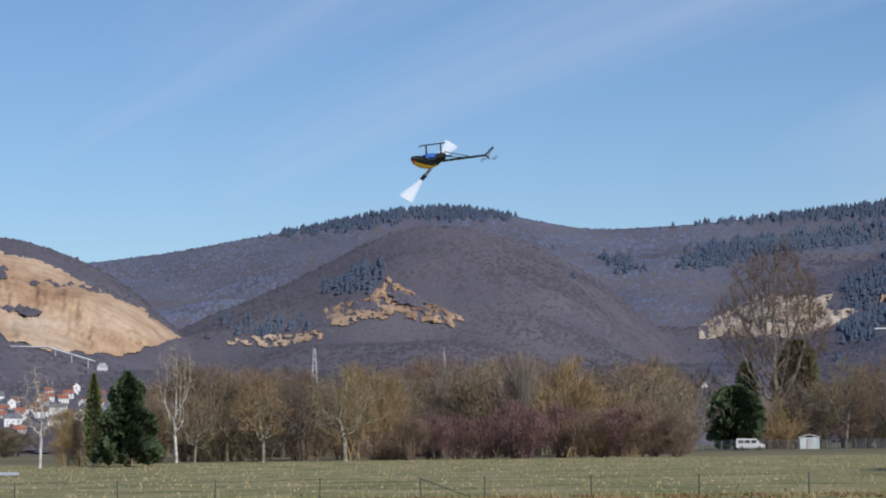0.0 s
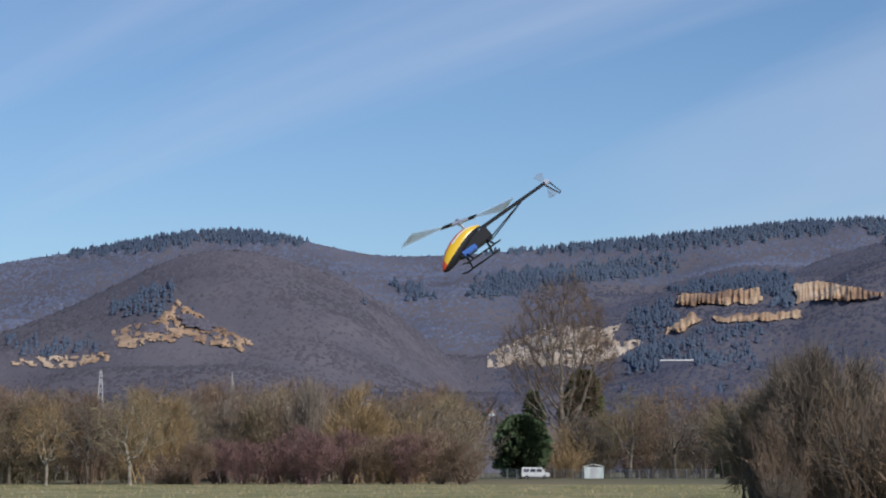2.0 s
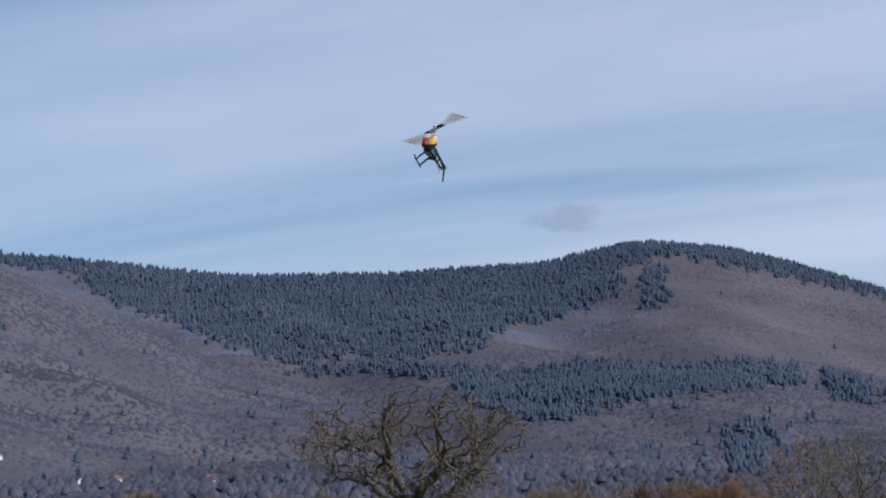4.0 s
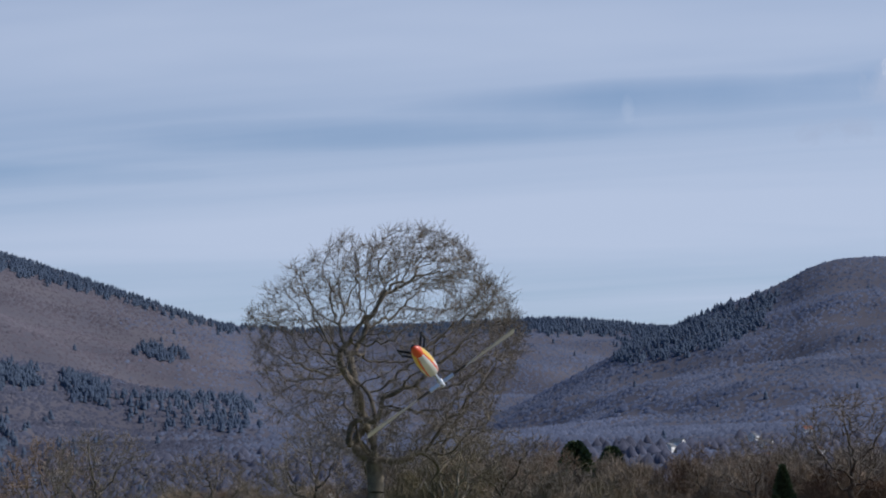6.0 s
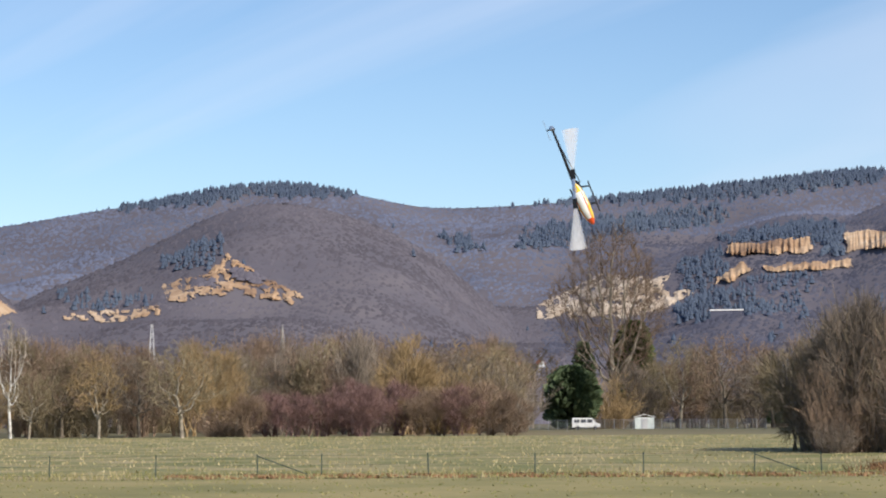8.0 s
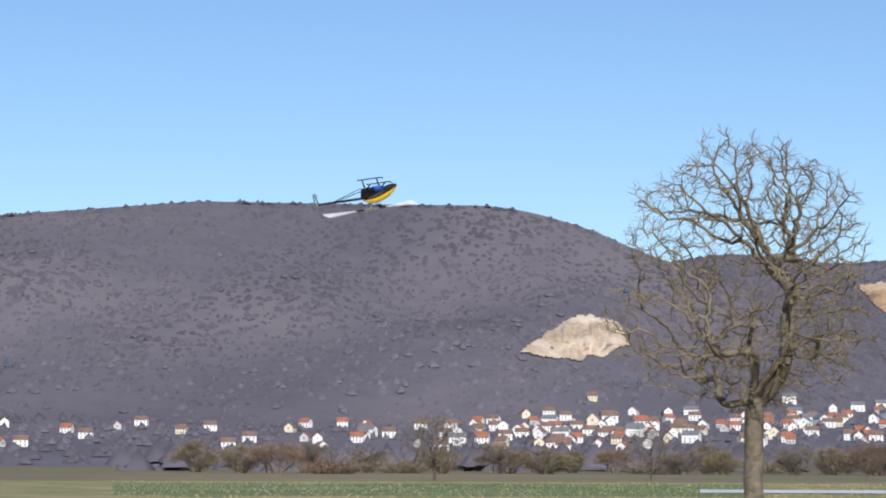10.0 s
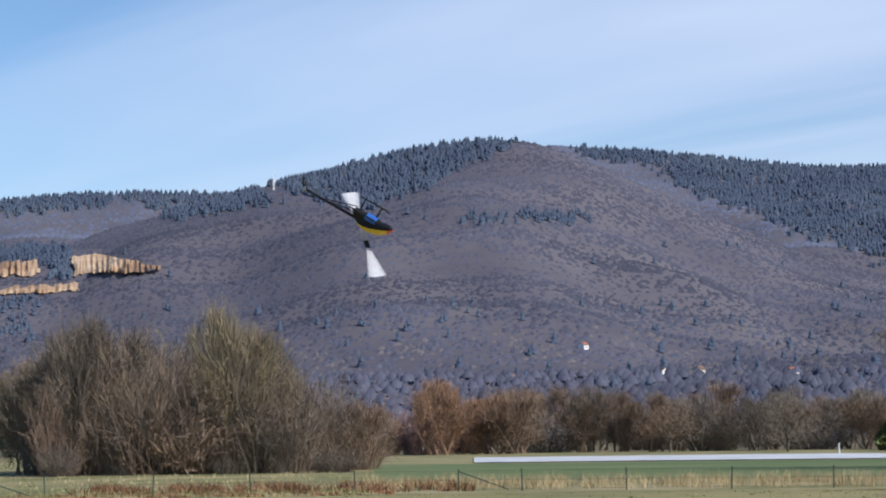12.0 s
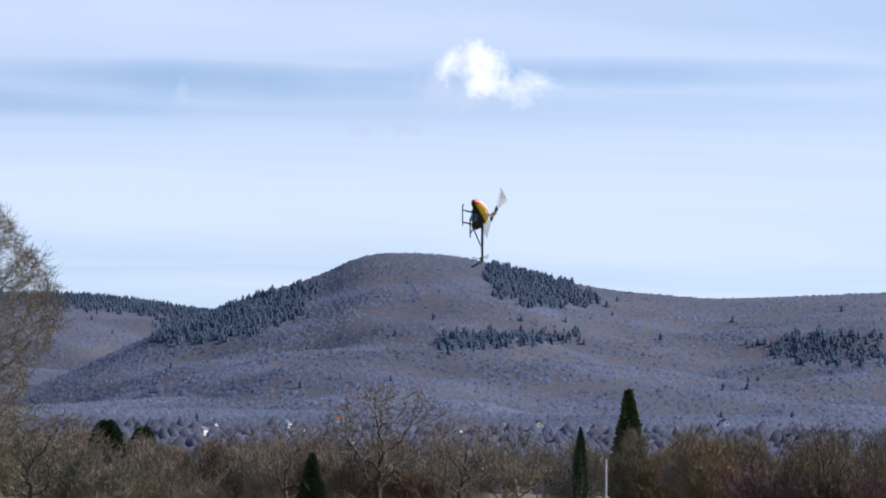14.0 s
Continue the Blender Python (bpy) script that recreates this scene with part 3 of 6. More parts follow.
def slope_at(pos, off):
    """How far the land rises from each place to the places round it."""
    az, r = np.degrees(np.arctan2(pos[:, 0], pos[:, 1])), np.hypot(pos[:, 0], pos[:, 1])
    z = land(az, r)
    da = np.degrees(8.0 / r)
    gr = np.clip((land(az, r + 8) - z) / 8, -0.9, 0.9)[:, None]
    gt = np.clip((land(az + da, r) - z) / 8, -0.9, 0.9)[:, None]
    sa, ca = np.sin(np.radians(az))[:, None], np.cos(np.radians(az))[:, None]
    return gr * (off[..., 0] * sa + off[..., 1] * ca) + gt * (off[..., 0] * ca - off[..., 1] * sa)


def bare_wood(name, pos, mat, label, size=1.0, lift=0.0):
    """Rounded crowns of bare twigs, each an uneven dome; lift: how high the crowns stand over the ground."""
    n, k = len(pos), 5
    h = rng.uniform(0.5, 2.4, (n, 1)) * size
    w = rng.uniform(3.6, 6.6, (n, 1)) * size
    a = np.arange(k) * 2 * np.pi / k + rng.uniform(0, 6.28, (n, 1))
    rad = w * rng.uniform(0.75, 1.25, (n, k))
    off = np.stack([np.cos(a) * rad, np.sin(a) * rad], -1)
    up = lift * rng.uniform(0.6, 1.3, (n, 1))
    ring = np.concatenate([off, (rng.uniform(-3.0, -1.8, (n, k)) * size + slope_at(pos, off) - 0.4 * lift + up)[..., None]], -1) + pos[:, None, :]
    tip = pos[:, None, :] + np.stack([rng.normal(0, 0.8, (n, 1)), rng.normal(0, 0.8, (n, 1)), h + up], -1)
    v = np.concatenate([ring, tip], 1).reshape(-1, 3)
    b = np.arange(n)[:, None] * (k + 1)
    t = [b + np.array([[i, (i + 1) % k, k]]) for i in range(k)]
    ob = stuff(name, v, np.concatenate(t), mat, label, "woodland")
    ob.data.polygons.foreach_set("use_smooth", np.ones(len(ob.data.polygons), dtype=bool))
    return ob


def spruce_wood(name, pos, mat, label):
    """Spruces: three ragged skirts of boughs on each stem."""
    n = len(pos)
    h = rng.uniform(5.0, 9.5, (n, 1))
    w = h * rng.uniform(0.30, 0.44, (n, 1))
    vs, ts = [], []
    base = 0
    for lo, hi, wid in ((0.0, 0.7, 1.0), (0.42, 1.0, 0.62)):
        a = np.arange(6) * np.pi / 3 + rng.uniform(0, 1, (n, 1))
        rad = w * wid * rng.uniform(0.75, 1.2, (n, 6))
        ring = np.stack([np.cos(a) * rad, np.sin(a) * rad, h * lo + rng.uniform(-0.04, 0.04, (n, 6)) * h], -1) + pos[:, None, :]
        tip = pos[:, None, :] + np.stack([np.zeros((n, 1)), np.zeros((n, 1)), h * hi], -1)
        vs.append(np.concatenate([ring, tip], 1))
    v = np.stack(vs, 1).reshape(-1, 3)
    b = np.arange(n * 2)[:, None] * 7
    tri = np.concatenate([b + np.array([[i, (i + 1) % 6, 6]]) for i in range(6)])
    ob = stuff(name, v, tri, mat, label, "woodland")
    ob.data.polygons.foreach_set("use_smooth", np.ones(len(ob.data.polygons), dtype=bool))
    return ob


leaf_r = np.hypot(leaf_pos[:, 0], leaf_pos[:, 1])
leaf_az = np.degrees(np.arctan2(leaf_pos[:, 0], leaf_pos[:, 1]))
pick = rng.uniform(0, 1, len(leaf_az))
mixed = leaf_az + rng.normal(0, 1.1, len(leaf_az)) + 0.8 * np.sin(leaf_r * 0.01)
leaf_el = np.degrees(np.arctan(leaf_pos[:, 2] / leaf_r))
scrub = (leaf_az > 15) & (leaf_az < 44) & (leaf_el < 2.7) & (pick < 0.22 + 0.3 * np.sin(leaf_az * 2.1 + leaf_el * 5))
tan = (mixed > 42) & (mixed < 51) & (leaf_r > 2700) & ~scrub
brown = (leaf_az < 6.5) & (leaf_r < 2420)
# farther slopes and bearings past 51 take the bluer painted haze
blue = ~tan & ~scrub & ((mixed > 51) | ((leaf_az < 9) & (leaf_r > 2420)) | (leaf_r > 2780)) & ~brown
bare_wood("brown_woodland", leaf_pos[brown], M_WOOD_BROWN_HAZE, "leafless brown beech wood on the hills, tinted bluish with haze")
bare_wood("tan_woodland", leaf_pos[tan], M_WOOD_TAN_HAZE, "leafless tan-brown beech wood on the peak, tinted bluish with haze")
bare_wood("pale_scrub", leaf_pos[scrub], M_SCRUB, "pale scrub and gardens on the lower slope")
rest = ~brown & ~blue & ~tan & ~scrub
tallest = (leaf_el < 3.4) & (pick > 0.72) & (leaf_az > 8)
bare_wood("hillside_trees", leaf_pos[rest & tallest], M_WOOD_GREY_HAZE, "rounded leafless trees on the lower slope", 0.95, 1.1)
bare_wood("hillside_trees_far", leaf_pos[blue & tallest], M_WOOD_HAZE_BLUE, "rounded leafless trees on the lower slope, tinted haze blue", 1.0, 0.8)
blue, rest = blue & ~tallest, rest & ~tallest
bare_wood("blue_grey_woodland", leaf_pos[blue], M_WOOD_HAZE_BLUE, "distant leafless wood on the hills, tinted haze blue")
bare_wood("grey_woodland", leaf_pos[rest], M_WOOD_GREY_HAZE, "leafless grey-brown oak wood on the hills, tinted bluish with haze")
spruce_wood("spruce_woodland", spruce_pos, M_CONIFER_HAZE, "dark green spruce wood on the ridges, colour lifted to haze blue")


# ---- trees and shrubs ----
M_BARK = material("grey_bark", [(0.09, 0.075, 0.06), (0.15, 0.125, 0.095), (0.21, 0.175, 0.12)], 2.5, 0.9, 0.5, 6)
M_BARK_DARK = material("dark_bark", [(0.05, 0.042, 0.036), (0.085, 0.07, 0.055), (0.13, 0.11, 0.075)], 2.5, 0.9, 0.5, 6)
M_BARK_PALE = material("pale_bark", [(0.17, 0.145, 0.11), (0.25, 0.215, 0.165), (0.33, 0.29, 0.23)], 2.0, 0.85, 0.4, 6)
M_BIRCH = material("birch_bark", [(0.30, 0.28, 0.25), (0.55, 0.53, 0.49), (0.68, 0.66, 0.62)], 2.0, 0.7, 0.3, 7)


def twig_mat(name, c):
    c = tuple(v * 1.32 for v in c)
    return material(name, [tuple(v * 0.75 for v in c), c, tuple(min(1, v * 1.4) for v in c)], 0.6, 0.9, 0, 4, island=0.3, spec=0.15)


TW_GREY = twig_mat("grey_twigs", (0.15, 0.125, 0.1))
TW_OLIVE = twig_mat("olive_twigs", (0.165, 0.135, 0.085))
TW_GOLD = twig_mat("golden_twigs", (0.20, 0.142, 0.074))
TW_BROWN = twig_mat("brown_twigs", (0.155, 0.11, 0.078))
TW_RED = twig_mat("red_twigs", (0.155, 0.094, 0.086))
TW_ORANGE = twig_mat("orange_twigs", (0.21, 0.128, 0.08))
TW_DARK = twig_mat("dark_twigs", (0.12, 0.098, 0.078))
TW_FAWN = twig_mat("fawn_twigs", (0.225, 0.178, 0.13))
TW_PALE = twig_mat("pale_twigs", (0.36, 0.31, 0.25))
M_NEEDLE = material("dark_needles", [(0.045, 0.066, 0.033), (0.07, 0.10, 0.046), (0.105, 0.14, 0.065)], 1.2, 0.8, 0, 5, island=0.35)
M_NEEDLE_OLIVE = material("olive_needles", [(0.06, 0.085, 0.025), (0.10, 0.125, 0.04), (0.15, 0.17, 0.06)], 1.2, 0.8, 0, 5, island=0.35)


class Wood:
    """Collects tapered limbs as rings of corners."""

    def __init__(self):
        self.v, self.f = [], []

    def limb(self, pts, rads, sides):
        base = len(self.v)
        n = len(pts)
        for k in range(n):
            d = (pts[min(k + 1, n - 1)] - pts[max(k - 1, 0)]).normalized()
            e = d.orthogonal().normalized()
            g = d.cross(e)
            for i in range(sides):
                a = 2 * math.pi * i / sides
                self.v.append(pts[k] + (e * math.cos(a) + g * math.sin(a)) * rads[k])
        for k in range(n - 1):
            for i in range(sides):
                j = (i + 1) % sides
                self.f.append((base + k * sides + i, base + k * sides + j, base + (k + 1) * sides + j, base + (k + 1) * sides + i))


def grow(seed, height, spread, trunk, girth, points, step, squash=0.0, hang=0.0, crook=0.25, lift=0.0, twigs_each=2, twig_len=0.6, tip=0.011, low=0.0, limbs=(), shell=0.36, aside=0.0, taper=0.46):
    """A bare tree that grows towards free space in its crown: a rounded crown of that spread above the trunk; low: how far the crown reaches below the
    fork (share of its height); limbs: heading, rise and length of the main limbs; aside: how far the crown stands to one side; hang: how far the twigs droop; lift: how steeply the wood strives upwards. Gives the meshes of its wood and its twigs."""
    R = np.random.default_rng(seed)
    base = trunk * (1 - low)
    mid, rz = (height + base) / 2, (height - base) / 2
    q = R.normal(0, 1, (points * 3, 3))
    q = q / np.linalg.norm(q, axis=1)[:, None] * R.uniform(0.05, 1, (points * 3, 1)) ** shell
    lump = 1 + 0.14 * np.sin(3 * np.arctan2(q[:, 1], q[:, 0]) + seed) + 0.1 * np.sin(5 * q[:, 2] + seed * 2 + 4 * q[:, 0])
    q[:, :2] *= lump[:, None]
    q[:, 2] = np.where(q[:, 2] > 0, q[:, 2] * (1 - 0.12 * np.abs(np.sin(2.3 * q[:, 0] + seed))), q[:, 2])
    q[:, :2] *= (1 + squash * q[:, 2:3])
    att = (q * np.array([spread / 2, spread / 2, rz]) + np.array([aside, 0, mid]))[:points]
    nodes, parent = [np.array([0.0, 0, -0.15])], [-1]
    lean = R.normal(0, 0.05, 2)
    for k in range(1, 7):
        nodes.append(np.array([lean[0] * k * 0.3, lean[1] * k * 0.3, trunk * k / 6]) + np.append(R.normal(0, 0.02, 2) * trunk * 0.3, 0))
        parent.append(k - 1)
    for turn, rise, length in limbs:
        at_, last = nodes[6], 6
        d = np.array([math.cos(radians(turn)) * math.cos(radians(rise)), math.sin(radians(turn)) * math.cos(radians(rise)), math.sin(radians(rise))])
        bend = R.normal(0, 0.16, 3)
        for k in range(int(length / step)):
            if k % 4 == 3:
                bend = -0.6 * bend + R.normal(0, 0.2, 3)
            d = d + bend + np.array([0, 0, 0.03])
            d = d / np.linalg.norm(d)
            at_ = at_ + d * step
            nodes.append(at_)
            parent.append(last)
            last = len(nodes) - 1
    P = np.array(nodes)
    par = list(parent)
    gap = np.linalg.norm(att[:, None, :] - P[None, 6:], axis=2)
    near = gap.argmin(1) + 6
    dist = gap.min(1)
    alive = np.ones(len(att), bool)
    for it in range(160):
        if not alive.any() or len(P) > points * 3:
            break
        ids = near[alive]
        way = att[alive] - P[ids]
        way /= np.linalg.norm(way, axis=1)[:, None] + 1e-9
        acc = np.zeros_like(P)
        np.add.at(acc, ids, way)
        tips = np.unique(ids)
        d = acc[tips]
        d = d / (np.linalg.norm(d, axis=1)[:, None] + 1e-9) + R.normal(0, crook, (len(tips), 3)) + np.array([0, 0, lift])
        d /= np.linalg.norm(d, axis=1)[:, None]
        fresh = P[tips] + d * step
        n0 = len(P)
        P = np.vstack([P, fresh])
        par += list(tips)
        gap = np.linalg.norm(att[:, None, :] - fresh[None], axis=2) if len(fresh) * len(att) < 6e6 else None
        if gap is None:
            break
        best = gap.argmin(1)
        g = gap[np.arange(len(att)), best]
        better = g < dist
        dist = np.where(better, g, dist)
        near = np.where(better, best + n0, near)
        alive &= dist > step * 1.6
    n = len(P)
    par = np.array(par)
    area = np.zeros(n)
    kids = np.bincount(par[par >= 0], minlength=n)
    for i in range(n - 1, 0, -1):
        if kids[i] == 0:
            area[i] = 1.0
        area[par[i]] += area[i] if par[i] > 0 or i < 8 else area[i]
    rad = np.maximum(tip, girth * (area / area[1]) ** taper)
    rad[0] *= 1.3
    wood, twigs = Wood(), Wood()
    V = [Vector(x) for x in P]
    for i in range(1, n):
        a_ = V[par[i]]
        if (V[i] - a_).length < 1e-4:
            continue
        big = area[i] > 6
        ra = min(rad[par[i]], rad[i] * 1.5)
        (wood if big else twigs).limb([a_, V[i]], [ra, rad[i]], 7 if rad[i] > 0.12 else (5 if big else 3))
        if area[i] < 3.5:
            for _ in range(twigs_each):
                o = Vector(R.normal(0, 1, 3)).normalized() * 0.8 + (V[i] - a_).normalized() * 0.8 + Vector((0, 0, 0.25 - hang * 1.6))
                ln = twig_len * float(R.uniform(0.5, 1.3))
                e1 = V[i] + o.normalized() * ln * 0.5
                e2 = e1 + (o.normalized() + Vector((0, 0, 0.2 - hang * 1.5)) + Vector(R.normal(0, 0.2, 3))).normalized() * ln * 0.5
                twigs.limb([V[i], e1, e2], [tip, tip * 0.8, tip * 0.45], 3)
    return ([tuple(x) for x in wood.v], wood.f), ([tuple(x) for x in twigs.v], twigs.f)


def bare_tree(name, spot, made, bark, twig, label, group="", turn=0.0):
    ob = new(name)
    ob.matrix_world = Matrix.Translation(spot) @ Matrix.Rotation(radians(turn), 4, "Z")
    (v, f), (tv, tf) = made
    part_mesh("trunk", mesh_from("trunk", v, f, [bark], None, True), ob)
    part_mesh("crown", mesh_from("crown", tv, tf, [twig], None, True), ob)
    return tagged(ob, label, "tree", group)


bare_tree("walnut_tree", at(55.1, 113), grow(5, tall(113, 7.45), 13.6, 4.5, 0.42, 3600, 0.31, -0.12, 0.08, 0.34, 0.0, 7, 0.62, 0.0095, 0.16,
                                             [(182, 26, 6.6), (170, 60, 6.4), (120, 80, 7.0), (20, 74, 7.0), (0, 17, 7.6), (262, 55, 5.0), (75, 42, 4.6)], 0.2, 1.2, 0.53), M_BARK, TW_GREY, "tall bare walnut tree with a broad round crown", turn=-55)
bare_tree("apple_tree", at(37.1, 124), grow(11, tall(124, 3.8), 13.2, 3.0, 0.5, 560, 0.36, -0.05, 0.9, 0.62, 0.0, 3, 0.95, 0.011, -0.15,
                                            [(0, 30, 6.2), (180, 34, 6.2), (150, 60, 5.0), (30, 58, 5.2), (265, 35, 4.6), (85, 40, 4.6)], 0.24, 0.0, 0.44), M_BARK_DARK, TW_DARK, "old gnarled apple tree with drooping bare branches", turn=-37)
field_tree = bare_tree("field_tree", at(-16.1, 102), grow(23, tall(102, 8.7), 11.6, 4.8, 0.44, 1900, 0.36, -0.25, 0.1, 0.36, 0.0, 4, 0.55, 0.013, 0.1,
                                                          [(0, 26, 9.4), (8, 62, 6.0), (180, 58, 6.0), (175, 28, 5.5), (90, 76, 7.0), (265, 48, 5.5)], 0.28), M_BARK, TW_OLIVE, "large bare field tree with a whitewashed foot", turn=16)
bare_tree("poplar_tree", at(8.25, 400), grow(31, tall(400, 4.85), 20.0, 7.5, 0.62, 2300, 0.75, 0.05, 0.0, 0.22, 0.16, 5, 1.9, 0.024), M_BARK_PALE, TW_BROWN, "very tall bare poplar with a pale trunk")
birch = bare_tree("birch_tree", at(-10.1, 222), grow(41, tall(222, 2.05), 4.4, 2.6, 0.15, 260, 0.4, -0.2, 0.4, 0.25, 0.3, 2, 0.6, 0.018), M_BIRCH, TW_PALE, "slender white-barked birch without leaves", "birches")
bare_tree("birch_tree", at(-6.75, 262), grow(43, tall(262, 2.6), 5.0, 2.8, 0.17, 280, 0.45, 0.1, 0.0, 0.2, 0.5, 2, 0.7, 0.02), M_BIRCH, TW_PALE, "tall pale bare tree with upright branches", "birches")

# orchard and hedgerow trees: three kinds of growth, repeated
kinds = []
for k, (sd, wide, tw, bark, lab) in enumerate([(51, 8.6, TW_OLIVE, M_BARK_PALE, "bare orchard tree with yellowish twigs"), (52, 9.4, TW_GREY, M_BARK_DARK, "bare dark-stemmed tree with spreading branches"),
                                               (53, 7.4, TW_GOLD, M_BARK_PALE, "bare tree with golden-brown twigs"), (54, 9.0, TW_BROWN, M_BARK, "bare brown hedgerow tree")]):
    kinds.append((grow(sd, 10.0, wide, 2.1, 0.2, 560, 0.45, 0.0, 0.12, 0.36, 0.05, 4, 0.75, 0.021), bark, tw, lab))
ROW = [  # azimuth, distance, top, kind
    (-2.55, 252, 2.0, 0), (-4.6, 250, 1.75, 2), (-6.3, 252, 1.25, 0), (-3.6, 268, 1.7, 1), (-1.2, 290, 1.75, 0), (0.2, 292, 1.9, 3), (1.5, 295, 1.7, 0), (2.8, 298, 1.95, 3), (4.0, 300, 1.9, 1), (5.2, 305, 1.8, 0),
    (-5.5, 275, 1.9, 3), (-7.3, 268, 1.3, 1), (9.9, 392, 2.0, 0), (11.0, 385, 2.15, 3), (12.2, 380, 1.7, 1), (12.9, 372, 1.5, 0), (6.2, 410, 1.8, 2), (-18.6, 300, 1.0, 1), (-13.3, 310, 0.6, 3), (-24, 280, 1.3, 1),
    (46.9, 150, 2.15, 3), (48.1, 142, 2.35, 1), (51.0, 152, 1.7, 1), (52.6, 158, 1.0, 0), (49.8, 160, 0.9, 0), (53.6, 145, 2.3, 1), (57.0, 138, 2.4, 0), (58.3, 140, 2.1, 1), (59.2, 150, 1.7, 3), (64.6, 160, 1.7, 1),
    (66.9, 165, 2.7, 1), (68.9, 158, 1.9, 1), (63.3, 175, 1.5, 3), (70.4, 170, 1.5, 0), (75.0, 165, 1.7, 3), (78, 160, 1.9, 1), (31.8, 224, 1.0, 1), (28.9, 226, 0.8, 3), (81, 160, 1.6, 0), (-0.4, 330, 2.0, 3), (1.0, 325, 2.1, 0), (2.1, 335, 2.0, 1), (3.4, 330, 2.2, 3), (4.7, 335, 1.95, 2), (5.4, 330, 1.9, 3), (-4.1, 325, 2.0, 3), (-2.0, 320, 2.1, 2), (-5.0, 335, 1.9, 0), (10.5, 430, 1.9, 1),
    (42.4, 245, 1.15, 3), (43.8, 250, 1.2, 3), (45.2, 248, 1.25, 3), (40.6, 255, 1.1, 1), (23.2, 260, 1.3, 3), (24.6, 265, 1.2, 3)]
first = {}
for a, d, top, k in ROW:
    made, bark, tw, lab = kinds[k]
    h = tall(d, top)
    m = Matrix.Translation(at(a, d)) @ Matrix.Rotation(random.uniform(0, 6.28), 4, "Z")
    if k not in first:
        first[k] = bare_tree("bare_tree", at(a, d), made, bark, tw, lab, "trees along the fields")
        ob = first[k]
    else:
        ob = copy_thing(first[k], m)
    ob.scale = (max(0.6, h / 10 * random.uniform(0.85, 1.15)),) * 2 + (h / 10,)
    ob.location = at(a, d)


def shrub_mesh(name, seed, stems, wide, high, mat, arch=0.35, thick=0.03, sway=0.65):
    """A thicket: many rods from a broken foot, each with side twigs."""
    R = random.Random(seed)
    v, f = [], []

    def rod(pts, t):
        e = (pts[-1] - pts[0]).orthogonal().normalized()
        e = Matrix.Rotation(R.uniform(0, 6.28), 3, (pts[-1] - pts[0]).normalized()) @ e
        n = len(v)
        for k, p in enumerate(pts[:-1]):
            v.append(tuple(p - e * t * (1 - 0.25 * k)))
            v.append(tuple(p + e * t * (1 - 0.25 * k)))
        v.append(tuple(pts[-1]))
        m = len(pts) - 1
        for k in range(m - 1):
            f.append((n + 2 * k, n + 2 * k + 1, n + 2 * k + 3, n + 2 * k + 2))
        f.append((n + 2 * m - 2, n + 2 * m - 1, n + 2 * m))

    for _ in range(stems):
        b = R.uniform(0, 2 * math.pi)
        rr = math.sqrt(R.random())
        p = Vector((math.cos(b) * rr * wide * 0.36, math.sin(b) * rr * wide * 0.36, -0.05))
        out = Vector((math.cos(b), math.sin(b), 0)) * rr * arch + Vector((R.uniform(-sway, sway), R.uniform(-sway, sway), 1))
        ln = high * R.uniform(0.35, 1.0) * (1 - 0.3 * rr)
        pts = [p]
        d = out.normalized()
        for k in range(3):
            d = (d + Vector((R.uniform(-0.3, 0.3), R.uniform(-0.3, 0.3), R.uniform(-0.12, 0.12)))).normalized()
            pts.append(pts[-1] + d * ln / 3)
        rod(pts, thick)
        for c in range(15):
            s = R.choice((0, 1, 1, 2, 2))
            q = pts[s].lerp(pts[s + 1], R.random())
            e = (pts[s + 1] - pts[s]).normalized() * 0.5 + Vector((R.uniform(-1, 1), R.uniform(-1, 1), R.uniform(-0.4, 0.9)))
            e.normalize()
            l2 = high * R.uniform(0.08, 0.24)
            rod([q, q + e * l2 * 0.5 + Vector((0, 0, 0.02 * ln)), q + e * l2], thick * 0.6)
    return mesh_from(name, v, f, [mat])


